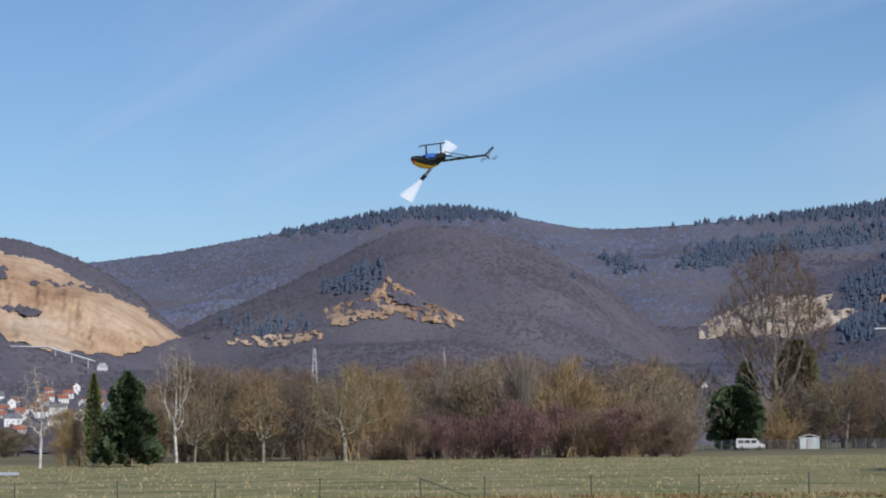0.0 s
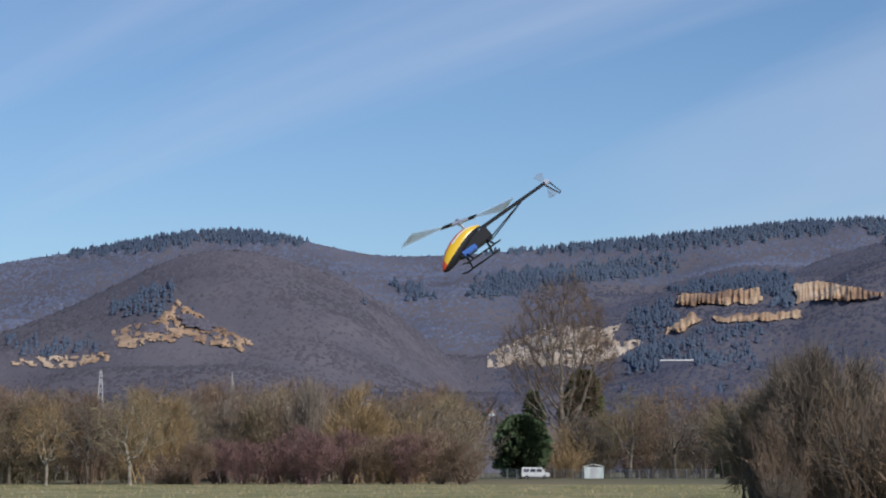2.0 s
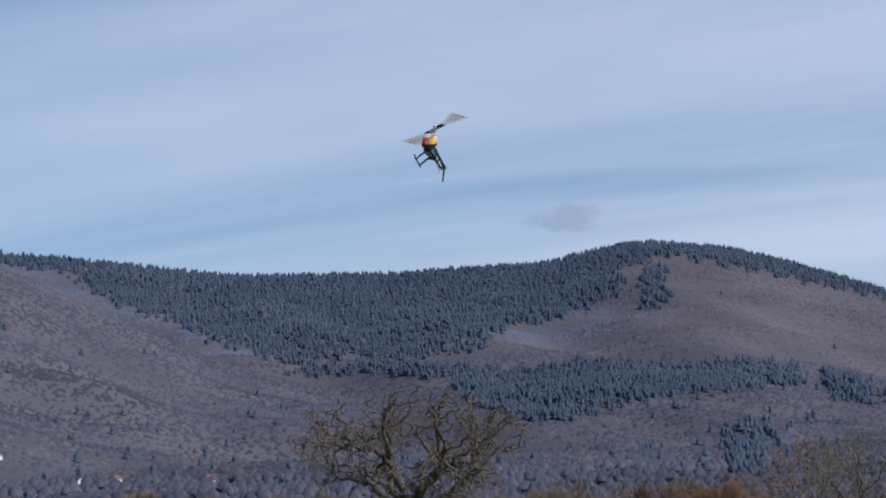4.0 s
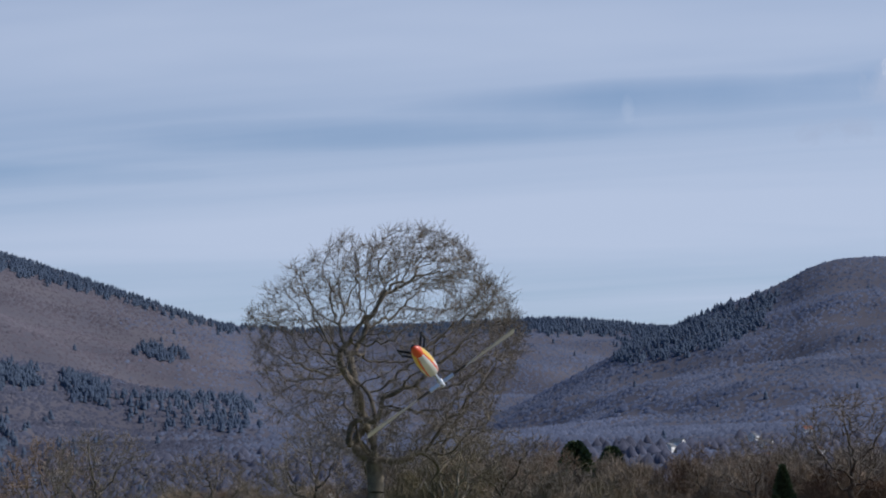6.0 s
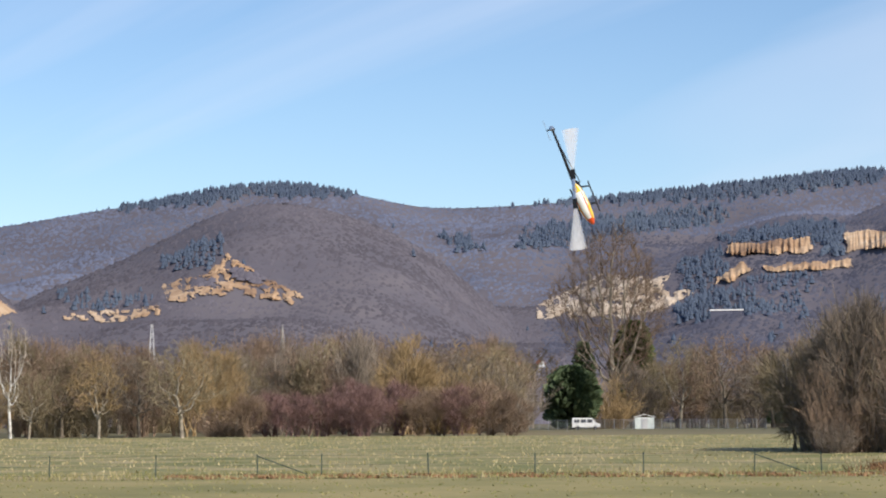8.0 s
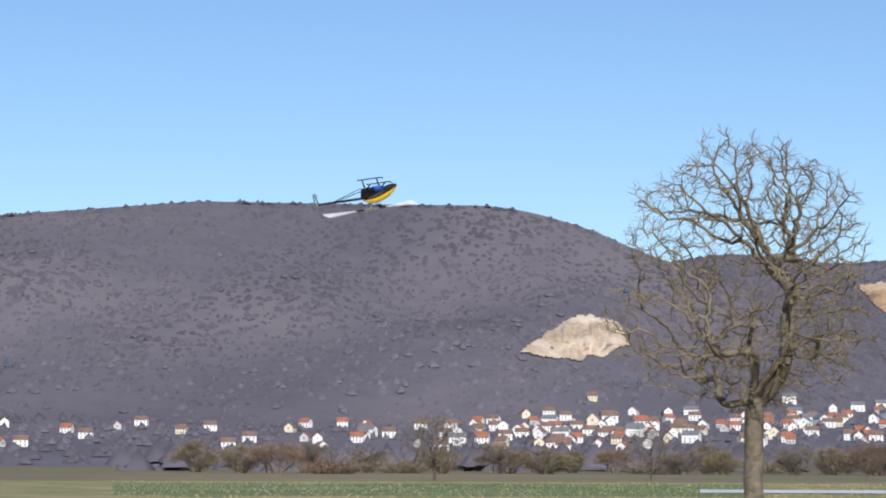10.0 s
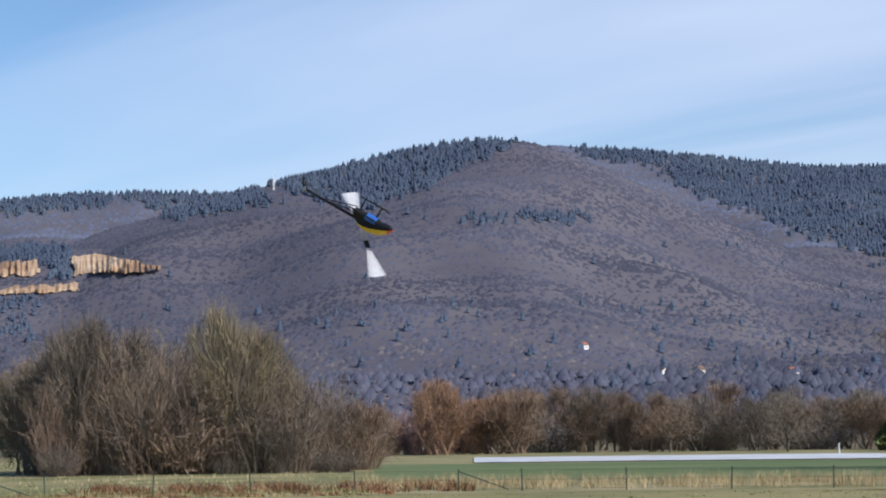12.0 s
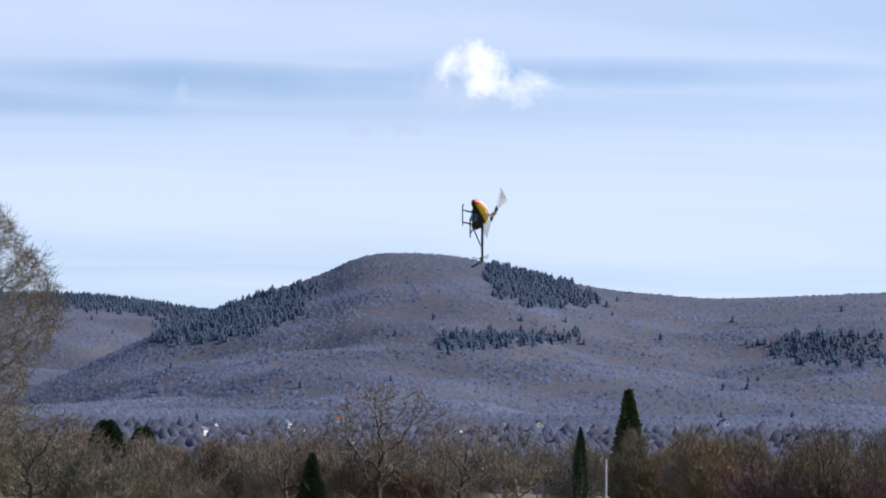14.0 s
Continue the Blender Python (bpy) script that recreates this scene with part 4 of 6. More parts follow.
def thicket_mesh(name, seed, count, mat):
    """A rounded bare crown: a few stems, then clumps of fine twigs that fan outwards."""
    R = random.Random(seed)
    w = Wood()
    tops = []
    for k in range(9):
        b = R.uniform(0, 6.28)
        o = Vector((math.cos(b), math.sin(b), 0)) * R.uniform(0.3, 2.0)
        foot = Vector((R.uniform(-0.7, 0.7), R.uniform(-0.7, 0.7), -0.05))
        top = foot + o + Vector((0, 0, R.uniform(2.2, 4.2)))
        w.limb([foot, foot.lerp(top, 0.5) + Vector((R.uniform(-0.3, 0.3), R.uniform(-0.3, 0.3), 0)), top], [0.09, 0.06, 0.025], 4)
        tops.append(top)
    v, f = [tuple(q) for q in w.v], list(w.f)
    clumps = []
    for k in range(46):
        d = Vector((R.gauss(0, 1), R.gauss(0, 1), R.gauss(0, 1))).normalized() * R.random() ** 0.33
        clumps.append((Vector((d.x * 2.35, d.y * 2.35, 2.75 + d.z * 2.05)), R.uniform(0.45, 0.85)))
    for _ in range(count):
        c, size = R.choice(clumps)
        p = c + Vector((R.gauss(0, 0.5), R.gauss(0, 0.5), R.gauss(0, 0.45))) * size
        p.z = max(0.25, p.z)
        out = (p - Vector((0, 0, 1.4))).normalized() * 0.8 + Vector((R.uniform(-0.8, 0.8), R.uniform(-0.8, 0.8), R.uniform(-0.5, 0.8)))
        out.normalize()
        ln = R.uniform(0.35, 0.85)
        e = Matrix.Rotation(R.uniform(0, 6.28), 3, out) @ out.orthogonal().normalized()
        n = len(v)
        t = R.uniform(0.012, 0.022)
        v += [tuple(p - e * t), tuple(p + e * t), tuple(p + out * ln + Vector((0, 0, R.uniform(-0.1, 0.1))))]
        f.append((n, n + 1, n + 2))
        if R.random() < 0.5:
            side = (out + e * R.uniform(-0.9, 0.9)).normalized()
            q = p + out * ln * R.uniform(0.3, 0.7)
            v += [tuple(q - out * t), tuple(q + out * t), tuple(q + side * ln * 0.55)]
            f.append((n + 3, n + 4, n + 5))
    return mesh_from(name, v, f, [mat])


SHRUBS = {}
ROUND = {}
for key, mat, lab, sd in (("olive", TW_OLIVE, "leafless olive-brown thicket beside the field", 1), ("brown", TW_BROWN, "leafless brown hedge shrub beside a field", 2), ("red", TW_RED, "leafless thicket of dull red twigs", 3),
                          ("orange", TW_ORANGE, "leafless willow shrub with orange twigs", 4), ("dark", TW_DARK, "dark leafless bramble and blackthorn", 5), ("grey", TW_GREY, "grey leafless shrub beside the field", 6), ("fawn", TW_FAWN, "leafless fawn-coloured hedge shrub in sunlight", 8), ("gold", TW_GOLD, "leafless golden-brown willow thicket by the field", 7)):
    SHRUBS[key] = (shrub_mesh("shrub_" + key, sd, 190, 5.0, 5.0, mat, 0.75, 0.025), lab)
    ROUND[key] = [thicket_mesh("thicket_" + key, sd * 10 + k, 5200, mat) for k in range(2)]


COPPICE = {k: [shrub_mesh("coppice_" + k, 60 + i, 130, 5.0, 5.0, m, 0.45, 0.016, 0.28) for i in range(2)] for k, m in (("olive", TW_OLIVE), ("brown", TW_BROWN), ("dark", TW_DARK))}


def shrub(key, az, d, w, h, group="shrubs along the fields"):
    me, lab = SHRUBS[key]
    if 12.5 < az < 22 and d < 200 and key in COPPICE and random.random() < 0.6:
        me = random.choice(COPPICE[key])
    elif random.random() < (0.8 if d > 200 else 0.62):
        me = random.choice(ROUND[key])
    ob = new("shrub", me)
    ob.matrix_world = Matrix.Translation(at(az, d)) @ Matrix.Rotation(random.uniform(0, 6.28), 4, "Z") @ Matrix.Diagonal((w / 6.0, w / 6.0, h / 5.0, 1))
    return tagged(ob, lab, "shrub", group)


def belt(keys, a0, a1, d0, d1, top0, top1, width, every):
    """A belt of shrubs between two bearings; tops rise from top0 to top1 degrees."""
    n = max(1, int((a1 - a0) / every))
    for i in range(n):
        f = (i + random.uniform(0.1, 0.9)) / n
        d = random.uniform(d0, d1)
        h = max(1.2, tall(d, top0 + (top1 - top0) * f) * random.uniform(0.9, 1.25))
        shrub(random.choice(keys), a0 + (a1 - a0) * f, d, width * random.uniform(0.75, 1.25), h)


# thickets behind the grass field
belt(["red", "red", "brown"], -1.6, 5.9, 258, 266, 0.65, 0.6, 6.5, 0.55)
belt(["olive", "gold", "brown"], -7.6, -1.4, 272, 290, 1.2, 1.55, 8.0, 0.55)
belt(["olive", "brown", "gold", "grey"], -1.6, 5.7, 285, 320, 1.5, 1.7, 9.0, 0.5)
belt(["brown", "olive"], -7.5, 5.9, 330, 360, 1.6, 1.75, 11.0, 0.6)
belt(["gold", "orange"], 7.6, 8.7, 384, 390, 1.5, 1.5, 11.0, 0.55)
belt(["brown", "olive", "dark"], 8.6, 13.4, 395, 420, 1.35, 1.3, 10.0, 0.5)
belt(["gold", "olive"], -10.0, -7.6, 236, 250, 0.75, 0.85, 5.0, 0.5)
belt(["brown", "grey", "olive"], -30, -10.2, 430, 520, 0.35, 0.3, 12.0, 0.75)
# the large thicket beside the fence
belt(["olive", "brown", "dark"], 12.9, 14.2, 138, 146, 1.6, 2.4, 5.6, 0.3)
belt(["olive", "brown", "dark", "dark"], 13.6, 19.0, 132, 150, 2.45, 2.3, 6.8, 0.13)
belt(["dark", "brown"], 18.6, 21.4, 134, 146, 2.1, 0.9, 5.6, 0.2)
belt(["dark"], 13.2, 20.8, 130, 133, 0.1, 0.0, 3.2, 1.1)
# hedges beyond the wheat
belt(["red", "brown", "orange"], 21.5, 25.5, 226, 236, 1.0, 0.95, 6.5, 0.6)
belt(["orange", "brown"], 22.6, 25.5, 245, 255, 1.15, 1.2, 8.0, 0.9)
belt(["brown", "dark", "grey"], 25.0, 41.5, 232, 250, 0.75, 0.6, 7.0, 0.6)
belt(["grey", "brown"], 25.0, 41.5, 262, 285, 1.0, 0.85, 8.0, 0.9)
belt(["red", "brown", "brown", "orange"], 41.0, 47.0, 226, 238, 0.75, 0.75, 6.5, 0.6)
belt(["brown", "fawn"], 44, 54, 240, 255, 0.5, 0.45, 7.0, 0.9)
belt(["olive", "brown"], 35.6, 38.8, 135, 141, 0.15, 0.1, 5.0, 0.8)
belt(["red"], 53.6, 54.4, 148, 150, 0.55, 0.5, 3.4, 0.5)
belt(["olive", "grey", "fawn"], 55.6, 60.5, 140, 156, 1.0, 0.9, 5.5, 0.45)
belt(["fawn", "brown", "fawn"], 59.5, 69, 165, 180, 0.75, 0.55, 5.0, 0.5)
belt(["fawn", "olive", "red", "gold"], 73.0, 86, 160, 175, 1.1, 1.3, 5.5, 0.45)
belt(["fawn", "grey"], 55, 86, 240, 300, 0.9, 0.9, 9.0, 0.7)


def evergreen(name, spot, height, wide, mat, label, seed, shape):
    """An evergreen: a trunk and a crown of many small drooping sprays set round it; shape gives the crown's width at each height."""
    R = random.Random(seed)
    ob = new(name)
    ob.matrix_world = Matrix.Translation(spot)
    w = Wood()
    w.limb([Vector((0, 0, -0.1)), Vector((0.05, 0, height * 0.5)), Vector((0, 0, height * 0.95))], [wide * 0.06, wide * 0.04, 0.02], 7)
    part_mesh("trunk", mesh_from("trunk", [tuple(q) for q in w.v], w.f, [M_BARK_DARK], None, True), ob)
    v, f = [], []
    for _ in range(4200):
        t = R.random() ** 0.8
        z = height * (0.06 + 0.94 * t)
        b = R.uniform(0, 2 * math.pi)
        lump = 0.92 + 0.1 * math.sin(b * 3 + seed + t * 9) + 0.1 * math.sin(b * 7 + t * 23)
        rad = wide / 2 * shape(t) * lump * R.uniform(0.55, 1.05)
        c = Vector((math.cos(b) * rad, math.sin(b) * rad, z))
        s = wide * R.uniform(0.035, 0.08)
        out = Vector((math.cos(b), math.sin(b), R.uniform(-0.4, 0.7))).normalized()
        side = out.orthogonal().normalized()
        side = Matrix.Rotation(R.uniform(0, 6.28), 3, out) @ side
        n = len(v)
        v += [tuple(c - side * s), tuple(c + out * s * 1.3), tuple(c + side * s), tuple(c - out * s * 0.8 + Vector((0, 0, -s * 0.5)))]
        f += [(n, n + 1, n + 3), (n + 1, n + 2, n + 3)]
    part_mesh("crown", mesh_from("crown", v, f, [mat]), ob)
    return tagged(ob, label, "tree")


def cone(t):
    return max(0.05, (1 - t) ** 0.8) if t > 0.12 else 0.75


def column(t):
    return max(0.08, (1 - t ** 4)) * (0.75 + 0.25 * min(1, t * 4))


def egg(t):
    return max(0.1, math.sqrt(max(0.0, 1 - (2 * t - 0.85) ** 2 / 1.4)))


evergreen("yew_tree", at(7.2, 376), tall(376, 1.22), 8.8, M_NEEDLE, "dense dark green yew beside the parked van", 3, egg)
evergreen("dark_conifer", at(-7.95, 224), tall(224, 1.75), 6.2, M_NEEDLE, "broad dark green conifer at the field's edge", 5, lambda t: (1.0 - 0.55 * t) * (1 - t ** 5) + 0.12 * math.sin(t * 17))
evergreen("cypress_tree", at(-8.78, 236), tall(236, 1.76), 1.9, M_NEEDLE_OLIVE, "slim upright olive-green cypress", 6, column)
evergreen("spruce_tree", at(12.2, 400), tall(400, 1.55), 3.6, M_NEEDLE, "small dark spruce behind the hedge", 8, cone)
evergreen("spruce_tree", at(7.5, 430), tall(430, 1.85), 4.6, M_NEEDLE, "dark spruce behind the poplar", 9, egg)
evergreen("ivy_tree", at(8.75, 412), tall(412, 2.35), 8.0, M_NEEDLE_OLIVE, "ivy-clad olive-green tree behind the poplar", 19, egg)
evergreen("cypress_tree", at(71.9, 190), tall(190, 1.5), 1.3, M_NEEDLE, "slim dark cypress beside a conifer", 10, column)
evergreen("cedar_tree", at(73.1, 185), tall(185, 2.42), 3.9, M_NEEDLE_OLIVE, "pointed green conifer beside a slim cypress", 11, cone)
evergreen("pine_tree", at(60.1, 190), tall(190, 1.5), 3.2, M_NEEDLE, "dark round-topped pine above bare hedges", 12, egg)
evergreen("pine_tree", at(61.0, 192), tall(192, 1.35), 2.6, M_NEEDLE, "dark round-topped pine above bare hedges", 13, egg)
evergreen("spruce_tree", at(65.2, 150), tall(150, 0.75), 2.4, M_NEEDLE, "young dark spruce among bare shrubs", 14, cone)
evergreen("cedar_tree", at(34.4, 222), tall(222, 0.35), 4.0, M_NEEDLE_OLIVE, "dark pine before the hedge", 15, cone)
evergreen("juniper_bush", at(57.1, 118), 1.3, 2.2, M_NEEDLE_OLIVE, "low green juniper bush by the walnut tree", 16, egg)


# ---- model helicopter ----
def plain(name, c, rough=0.4, metal=0.0, coat=0.0):
    m = material(name, [tuple(v * 0.93 for v in c), c, tuple(min(1, v * 1.06) for v in c)], 6.0, rough, 0.0, 5, metal, spec=0.5)
    m.node_tree.nodes["Principled BSDF"].inputs["Coat Weight"].default_value = coat
    return m


H_YELLOW = plain("canopy_yellow", (0.80, 0.50, 0.02), 0.3, 0, 0.5)
H_RED = plain("canopy_red", (0.75, 0.085, 0.02), 0.3, 0, 0.5)
H_WHITE = plain("canopy_white", (0.78, 0.78, 0.76), 0.3, 0, 0.5)
H_BLACK = plain("carbon_black", (0.014, 0.015, 0.018), 0.5)
H_BLACK.node_tree.nodes["Principled BSDF"].inputs["Specular IOR Level"].default_value = 0.2
H_BLUE = plain("battery_blue", (0.03, 0.12, 0.42), 0.4)
H_STEEL = plain("polished_alloy", (0.62, 0.63, 0.65), 0.28, 0.9)


def blur_mat(name, c, share, half=0.0):
    """The sweep of a blade too quick to see: it lets most of the light through, thinning towards the edges of the sweep (half: its half angle)."""
    m = bpy.data.materials.new(name)
    m.use_nodes = True
    t = m.node_tree
    b = t.nodes["Principled BSDF"]
    b.inputs["Base Color"].default_value = (*c, 1)
    b.inputs["Roughness"].default_value = 0.35

    def calc(op, x, y):
        n = t.nodes.new("ShaderNodeMath")
        n.operation = op
        for i, q in enumerate((x, y)):
            if isinstance(q, (int, float)):
                n.inputs[i].default_value = q
            else:
                t.links.new(q, n.inputs[i])
        return n.outputs[0]

    nz = t.nodes.new("ShaderNodeTexNoise")
    nz.inputs["Scale"].default_value = 7.0
    alpha = calc("ADD", calc("MULTIPLY", nz.outputs[0], 0.35), share - 0.17)
    if half:
        co = t.nodes.new("ShaderNodeTexCoord")
        xyz = t.nodes.new("ShaderNodeSeparateXYZ")
        t.links.new(co.outputs["Object"], xyz.inputs[0])
        out = calc("ABSOLUTE", xyz.outputs[0], 0)
        side = calc("DIVIDE", calc("ABSOLUTE", xyz.outputs[1], 0), calc("MULTIPLY", out, math.tan(half)))
        soft = calc("SUBTRACT", 1.0, calc("POWER", side, 2.5))
        alpha = calc("MULTIPLY", alpha, calc("MULTIPLY", soft, calc("MINIMUM", calc("ADD", calc("MULTIPLY", out, 0.9), 0.3), 1.0)))
    t.links.new(calc("MAXIMUM", alpha, 0.0), b.inputs["Alpha"])
    return m


H_SWEEP = blur_mat("blade_sweep", (0.8, 0.8, 0.82), 0.56, radians(9.0))
H_TAILSWEEP = blur_mat("tail_sweep", (0.2, 0.2, 0.21), 0.22)


def loft(sections, sides, pick):
    """A shell through oval sections (x, half width, bottom, top); pick(x, angle) names each face's material."""
    bm = bmesh.new()
    rings = []
    for x, w, lo, hi in sections:
        ring = []
        for i in range(sides):
            a = 2 * math.pi * i / sides
            c, s = math.cos(a), math.sin(a)
            c = math.copysign(abs(c) ** 0.8, c)
            ring.append(bm.verts.new((x, w * c, (lo + hi) / 2 + (hi - lo) / 2 * s)))
        rings.append(ring)
    for k in range(len(rings) - 1):
        for i in range(sides):
            j = (i + 1) % sides
            f = bm.faces.new((rings[k][i], rings[k][j], rings[k + 1][j], rings[k + 1][i]))
            f.material_index = pick((sections[k][0] + sections[k + 1][0]) / 2, (i + 0.5) * 360 / sides)
            f.smooth = True
    for ring in (rings[0], rings[-1][::-1]):
        bm.faces.new(ring).material_index = pick(ring[0].co.x, 90)
    bmesh.ops.recalc_face_normals(bm, faces=bm.faces)
    return bm


def helicopter():
    heli = tagged(new("model_helicopter"), "yellow, red and white model helicopter in flight with black tail boom", "model helicopter")

    def paint(x, a):
        side = abs(((a + 180) % 360) - 180)          # 90 is the crest, 0 and 180 the flanks
        up = 90 - abs(side - 90) if a < 180 else -1
        if a > 190 and a < 350:
            return 3
        edge = 62 - 150 * abs(x - 0.12)
        if x > 0.375:
            return 1
        if up > 64:
            return 2 if x > 0.02 else 0
        if up > 46:
            return 1 if x > 0.05 else 0
        if up > 30:
            return 0 if x > 0.2 else 2
        return 0

    body = [(0.43, 0.006, -0.115, -0.09), (0.41, 0.026, -0.13, -0.062), (0.37, 0.046, -0.135, -0.01), (0.30, 0.064, -0.125, 0.045), (0.21, 0.075, -0.10, 0.09), (0.12, 0.076, -0.062, 0.118),
            (0.03, 0.07, -0.022, 0.126), (-0.05, 0.052, 0.01, 0.112), (-0.10, 0.03, 0.035, 0.09), (-0.13, 0.012, 0.05, 0.078)]
    canopy = part("canopy", loft(body, 24, paint), [H_YELLOW, H_RED, H_WHITE, H_BLACK], heli, "glossy yellow canopy with red and white stripes")
    part("main_frame", box_bm(-0.17, 0.22, -0.04, 0.04, -0.115, 0.02, 0.012), H_BLACK, heli, "black carbon frame")
    part("battery", box_bm(0.02, 0.19, -0.05, 0.05, -0.122, -0.06, 0.01), H_BLUE, heli, "blue battery pack")
    part("motor", rod_bm((-0.08, 0, -0.105), (-0.08, 0, -0.03), 0.04, 0.04, 16), H_BLACK, heli, "dark motor")
    part("tail_boom", rod_bm((-0.12, 0, 0.03), (-0.93, 0, 0.03), 0.019, 0.016, 12), H_BLACK, heli, "black carbon tail boom")
    for s in (1, -1):
        part("boom_strut", rod_bm((-0.16, s * 0.05, -0.11), (-0.62, s * 0.012, 0.018), 0.006, 0.006, 8), H_BLACK, heli)
    fin = rod_bm((-0.90, 0.0, 0.03), (-0.97, 0, -0.14), 0.009, 0.006, 6)
    rod_bm((-0.97, 0, -0.14), (-0.99, 0, -0.13), 0.006, 0.005, 6, fin)
    rod_bm((-0.99, 0, -0.13), (-0.955, 0, 0.03), 0.006, 0.008, 6, fin)
    part("tail_fin", fin, H_BLACK, heli, "looped black tail fin")
    part("tail_gearbox", box_bm(-0.965, -0.905, -0.03, 0.022, 0.005, 0.055, 0.01), H_STEEL, heli, "alloy tail gearbox")
    tail = part("tail_rotor", rod_bm((0, -0.045, 0), (0, 0.0, 0), 0.012, 0.012, 8), H_BLACK, heli)
    tail.location = (-0.935, -0.03, 0.03)
    for a in (0, 180):
        bm = bmesh.new()
        arc = [bm.verts.new((math.cos(radians(a + q)) * r, -0.045 + y, math.sin(radians(a + q)) * r)) for y in (-0.002, 0.002) for r, q in ((0.02, -8), (0.02, 8), (0.14, 24), (0.145, 0), (0.14, -24))]
        bm.faces.new(arc[:5])
        bm.faces.new(arc[5:][::-1])
        for i in range(5):
            bm.faces.new((arc[i], arc[5 + i], arc[5 + (i + 1) % 5], arc[(i + 1) % 5]))
        bmesh.ops.recalc_face_normals(bm, faces=bm.faces)
        part("tail_blade", bm, H_TAILSWEEP, tail, "whirling tail blade")
    for s in (1, -1):
        sk = rod_bm((-0.17, s * 0.125, -0.215), (0.22, s * 0.125, -0.215), 0.009, 0.009, 8)
        rod_bm((0.22, s * 0.125, -0.215), (0.27, s * 0.125, -0.195), 0.009, 0.007, 8, sk)
        part("skid", sk, H_BLACK, heli, "black landing skid")
    for x in (-0.1, 0.15):
        st = rod_bm((x, -0.03, -0.11), (x, -0.125, -0.215), 0.013, 0.009, 6)
        rod_bm((x, 0.03, -0.11), (x, 0.125, -0.215), 0.013, 0.009, 6, st)
        part("skid_strut", st, H_BLACK, heli)
    part("mast", rod_bm((0, 0, 0.1), (0, 0, 0.2), 0.012, 0.012, 10), H_STEEL, heli, "steel rotor mast")
    hub = rod_bm((0, 0, -0.03), (0, 0, 0.035), 0.026, 0.02, 12)
    rotor = part("rotor", hub, H_STEEL, heli, "alloy rotor head")
    rotor.location = (0, 0, 0.21)
    for a in (0, 180):
        turn = Matrix.Rotation(radians(a), 4, "Z")
        g = box_bm(0.02, 0.13, -0.02, 0.02, -0.014, 0.014, 0.006)
        bmesh.ops.transform(g, matrix=turn, verts=g.verts)
        part("blade_grip", g, H_STEEL, rotor, "alloy blade grip")
        g = box_bm(0.125, 0.26, -0.03, 0.03, -0.005, 0.005, 0.003)
        bmesh.ops.transform(g, matrix=turn, verts=g.verts)
        part("blade_root", g, H_BLACK, rotor, "black blade root")
        bm = bmesh.new()
        rim = []
        for r, q in ((0.24, 4.5), (0.4, 6.5), (0.6, 8.0), (0.79, 8.5), (0.795, 3), (0.795, -3), (0.79, -8.5), (0.6, -8.0), (0.4, -6.5), (0.24, -4.5)):
            rim.append((math.cos(radians(q + a)) * r, math.sin(radians(q + a)) * r))
        lo = [bm.verts.new((x, y, -0.003)) for x, y in rim]
        hi = [bm.verts.new((x, y, 0.003)) for x, y in rim]
        for i in range(4):
            for ring, flip in ((hi, False), (lo, True)):
                q = [ring[i], ring[i + 1], ring[8 - i], ring[9 - i]]
                bm.faces.new(q if not flip else q[::-1])
        for i in range(10):
            j = (i + 1) % 10
            bm.faces.new((lo[i], lo[j], hi[j], hi[i]))
        bmesh.ops.recalc_face_normals(bm, faces=bm.faces)
        part("blade", bm, H_SWEEP, rotor, "white rotor blade blurred by its spin")
    return heli, rotor, tail


heli, rotor, tail = helicopter()


# ---- fence ----
M_POST = material("green_metal_post", [(0.03, 0.05, 0.04), (0.05, 0.07, 0.055), (0.08, 0.09, 0.07)], 8, 0.6, 0.1, 5)
M_WIRE = material("fence_wire", [(0.07, 0.075, 0.07), (0.10, 0.11, 0.10), (0.14, 0.14, 0.13)], 8, 0.5, 0, 5, 0.6)
POSTS = [-38.6, -35.9, -33.2, -30.5, -27.9, -25.3, -23.7, -21.3, -19.1, -16.8, -14.5, -12.1, -10.7, -8.2, -5.8, -3.2, -0.67, 0.92, 3.59, 6.26, 8.96, 11.7, 13.35, 16.0, 18.4, 21.0, 23.6, 25.2, 27.8, 30.4, 32.9, 35.4, 36.9, 39.1, 41.5, 43.8, 46.4]
BRACED = (-25.3, -12.1, -0.67, 11.7, 23.6, 35.4)
fence = tagged(new("wire_fence"), "low wire fence on thin dark green metal posts", "fence")
post_bm = box_bm(-0.025, 0.025, -0.025, 0.025, -0.1, 0.86, 0.006)
post_me = bpy.data.meshes.new("post")
post_bm.to_mesh(post_me)
post_bm.free()
post_me.materials.append(M_POST)
for i, a in enumerate(POSTS):
    ob = part_mesh("post", post_me, fence)
    ob.matrix_world = Matrix.Translation(at(a, 85)) @ pose(0, 0, 0, random.uniform(-2, 2), random.uniform(-2, 2), -a)
    if a in BRACED:
        p, q = at(a, 85, 0.78), at(POSTS[i + 1], 85, 0.1).lerp(at(a, 85, 0.1), 0.22)
        part("brace", rod_bm(p, q, 0.022, 0.022, 6), M_POST, fence)
for z in (0.12, 0.45, 0.8):
    bm = bmesh.new()
    for a, b in zip(POSTS, POSTS[1:]):
        rod_bm(at(a, 84.96, z), at(b, 84.96, z), 0.0045, 0.0045, 4, bm)
    part("wire", bm, M_WIRE, fence)

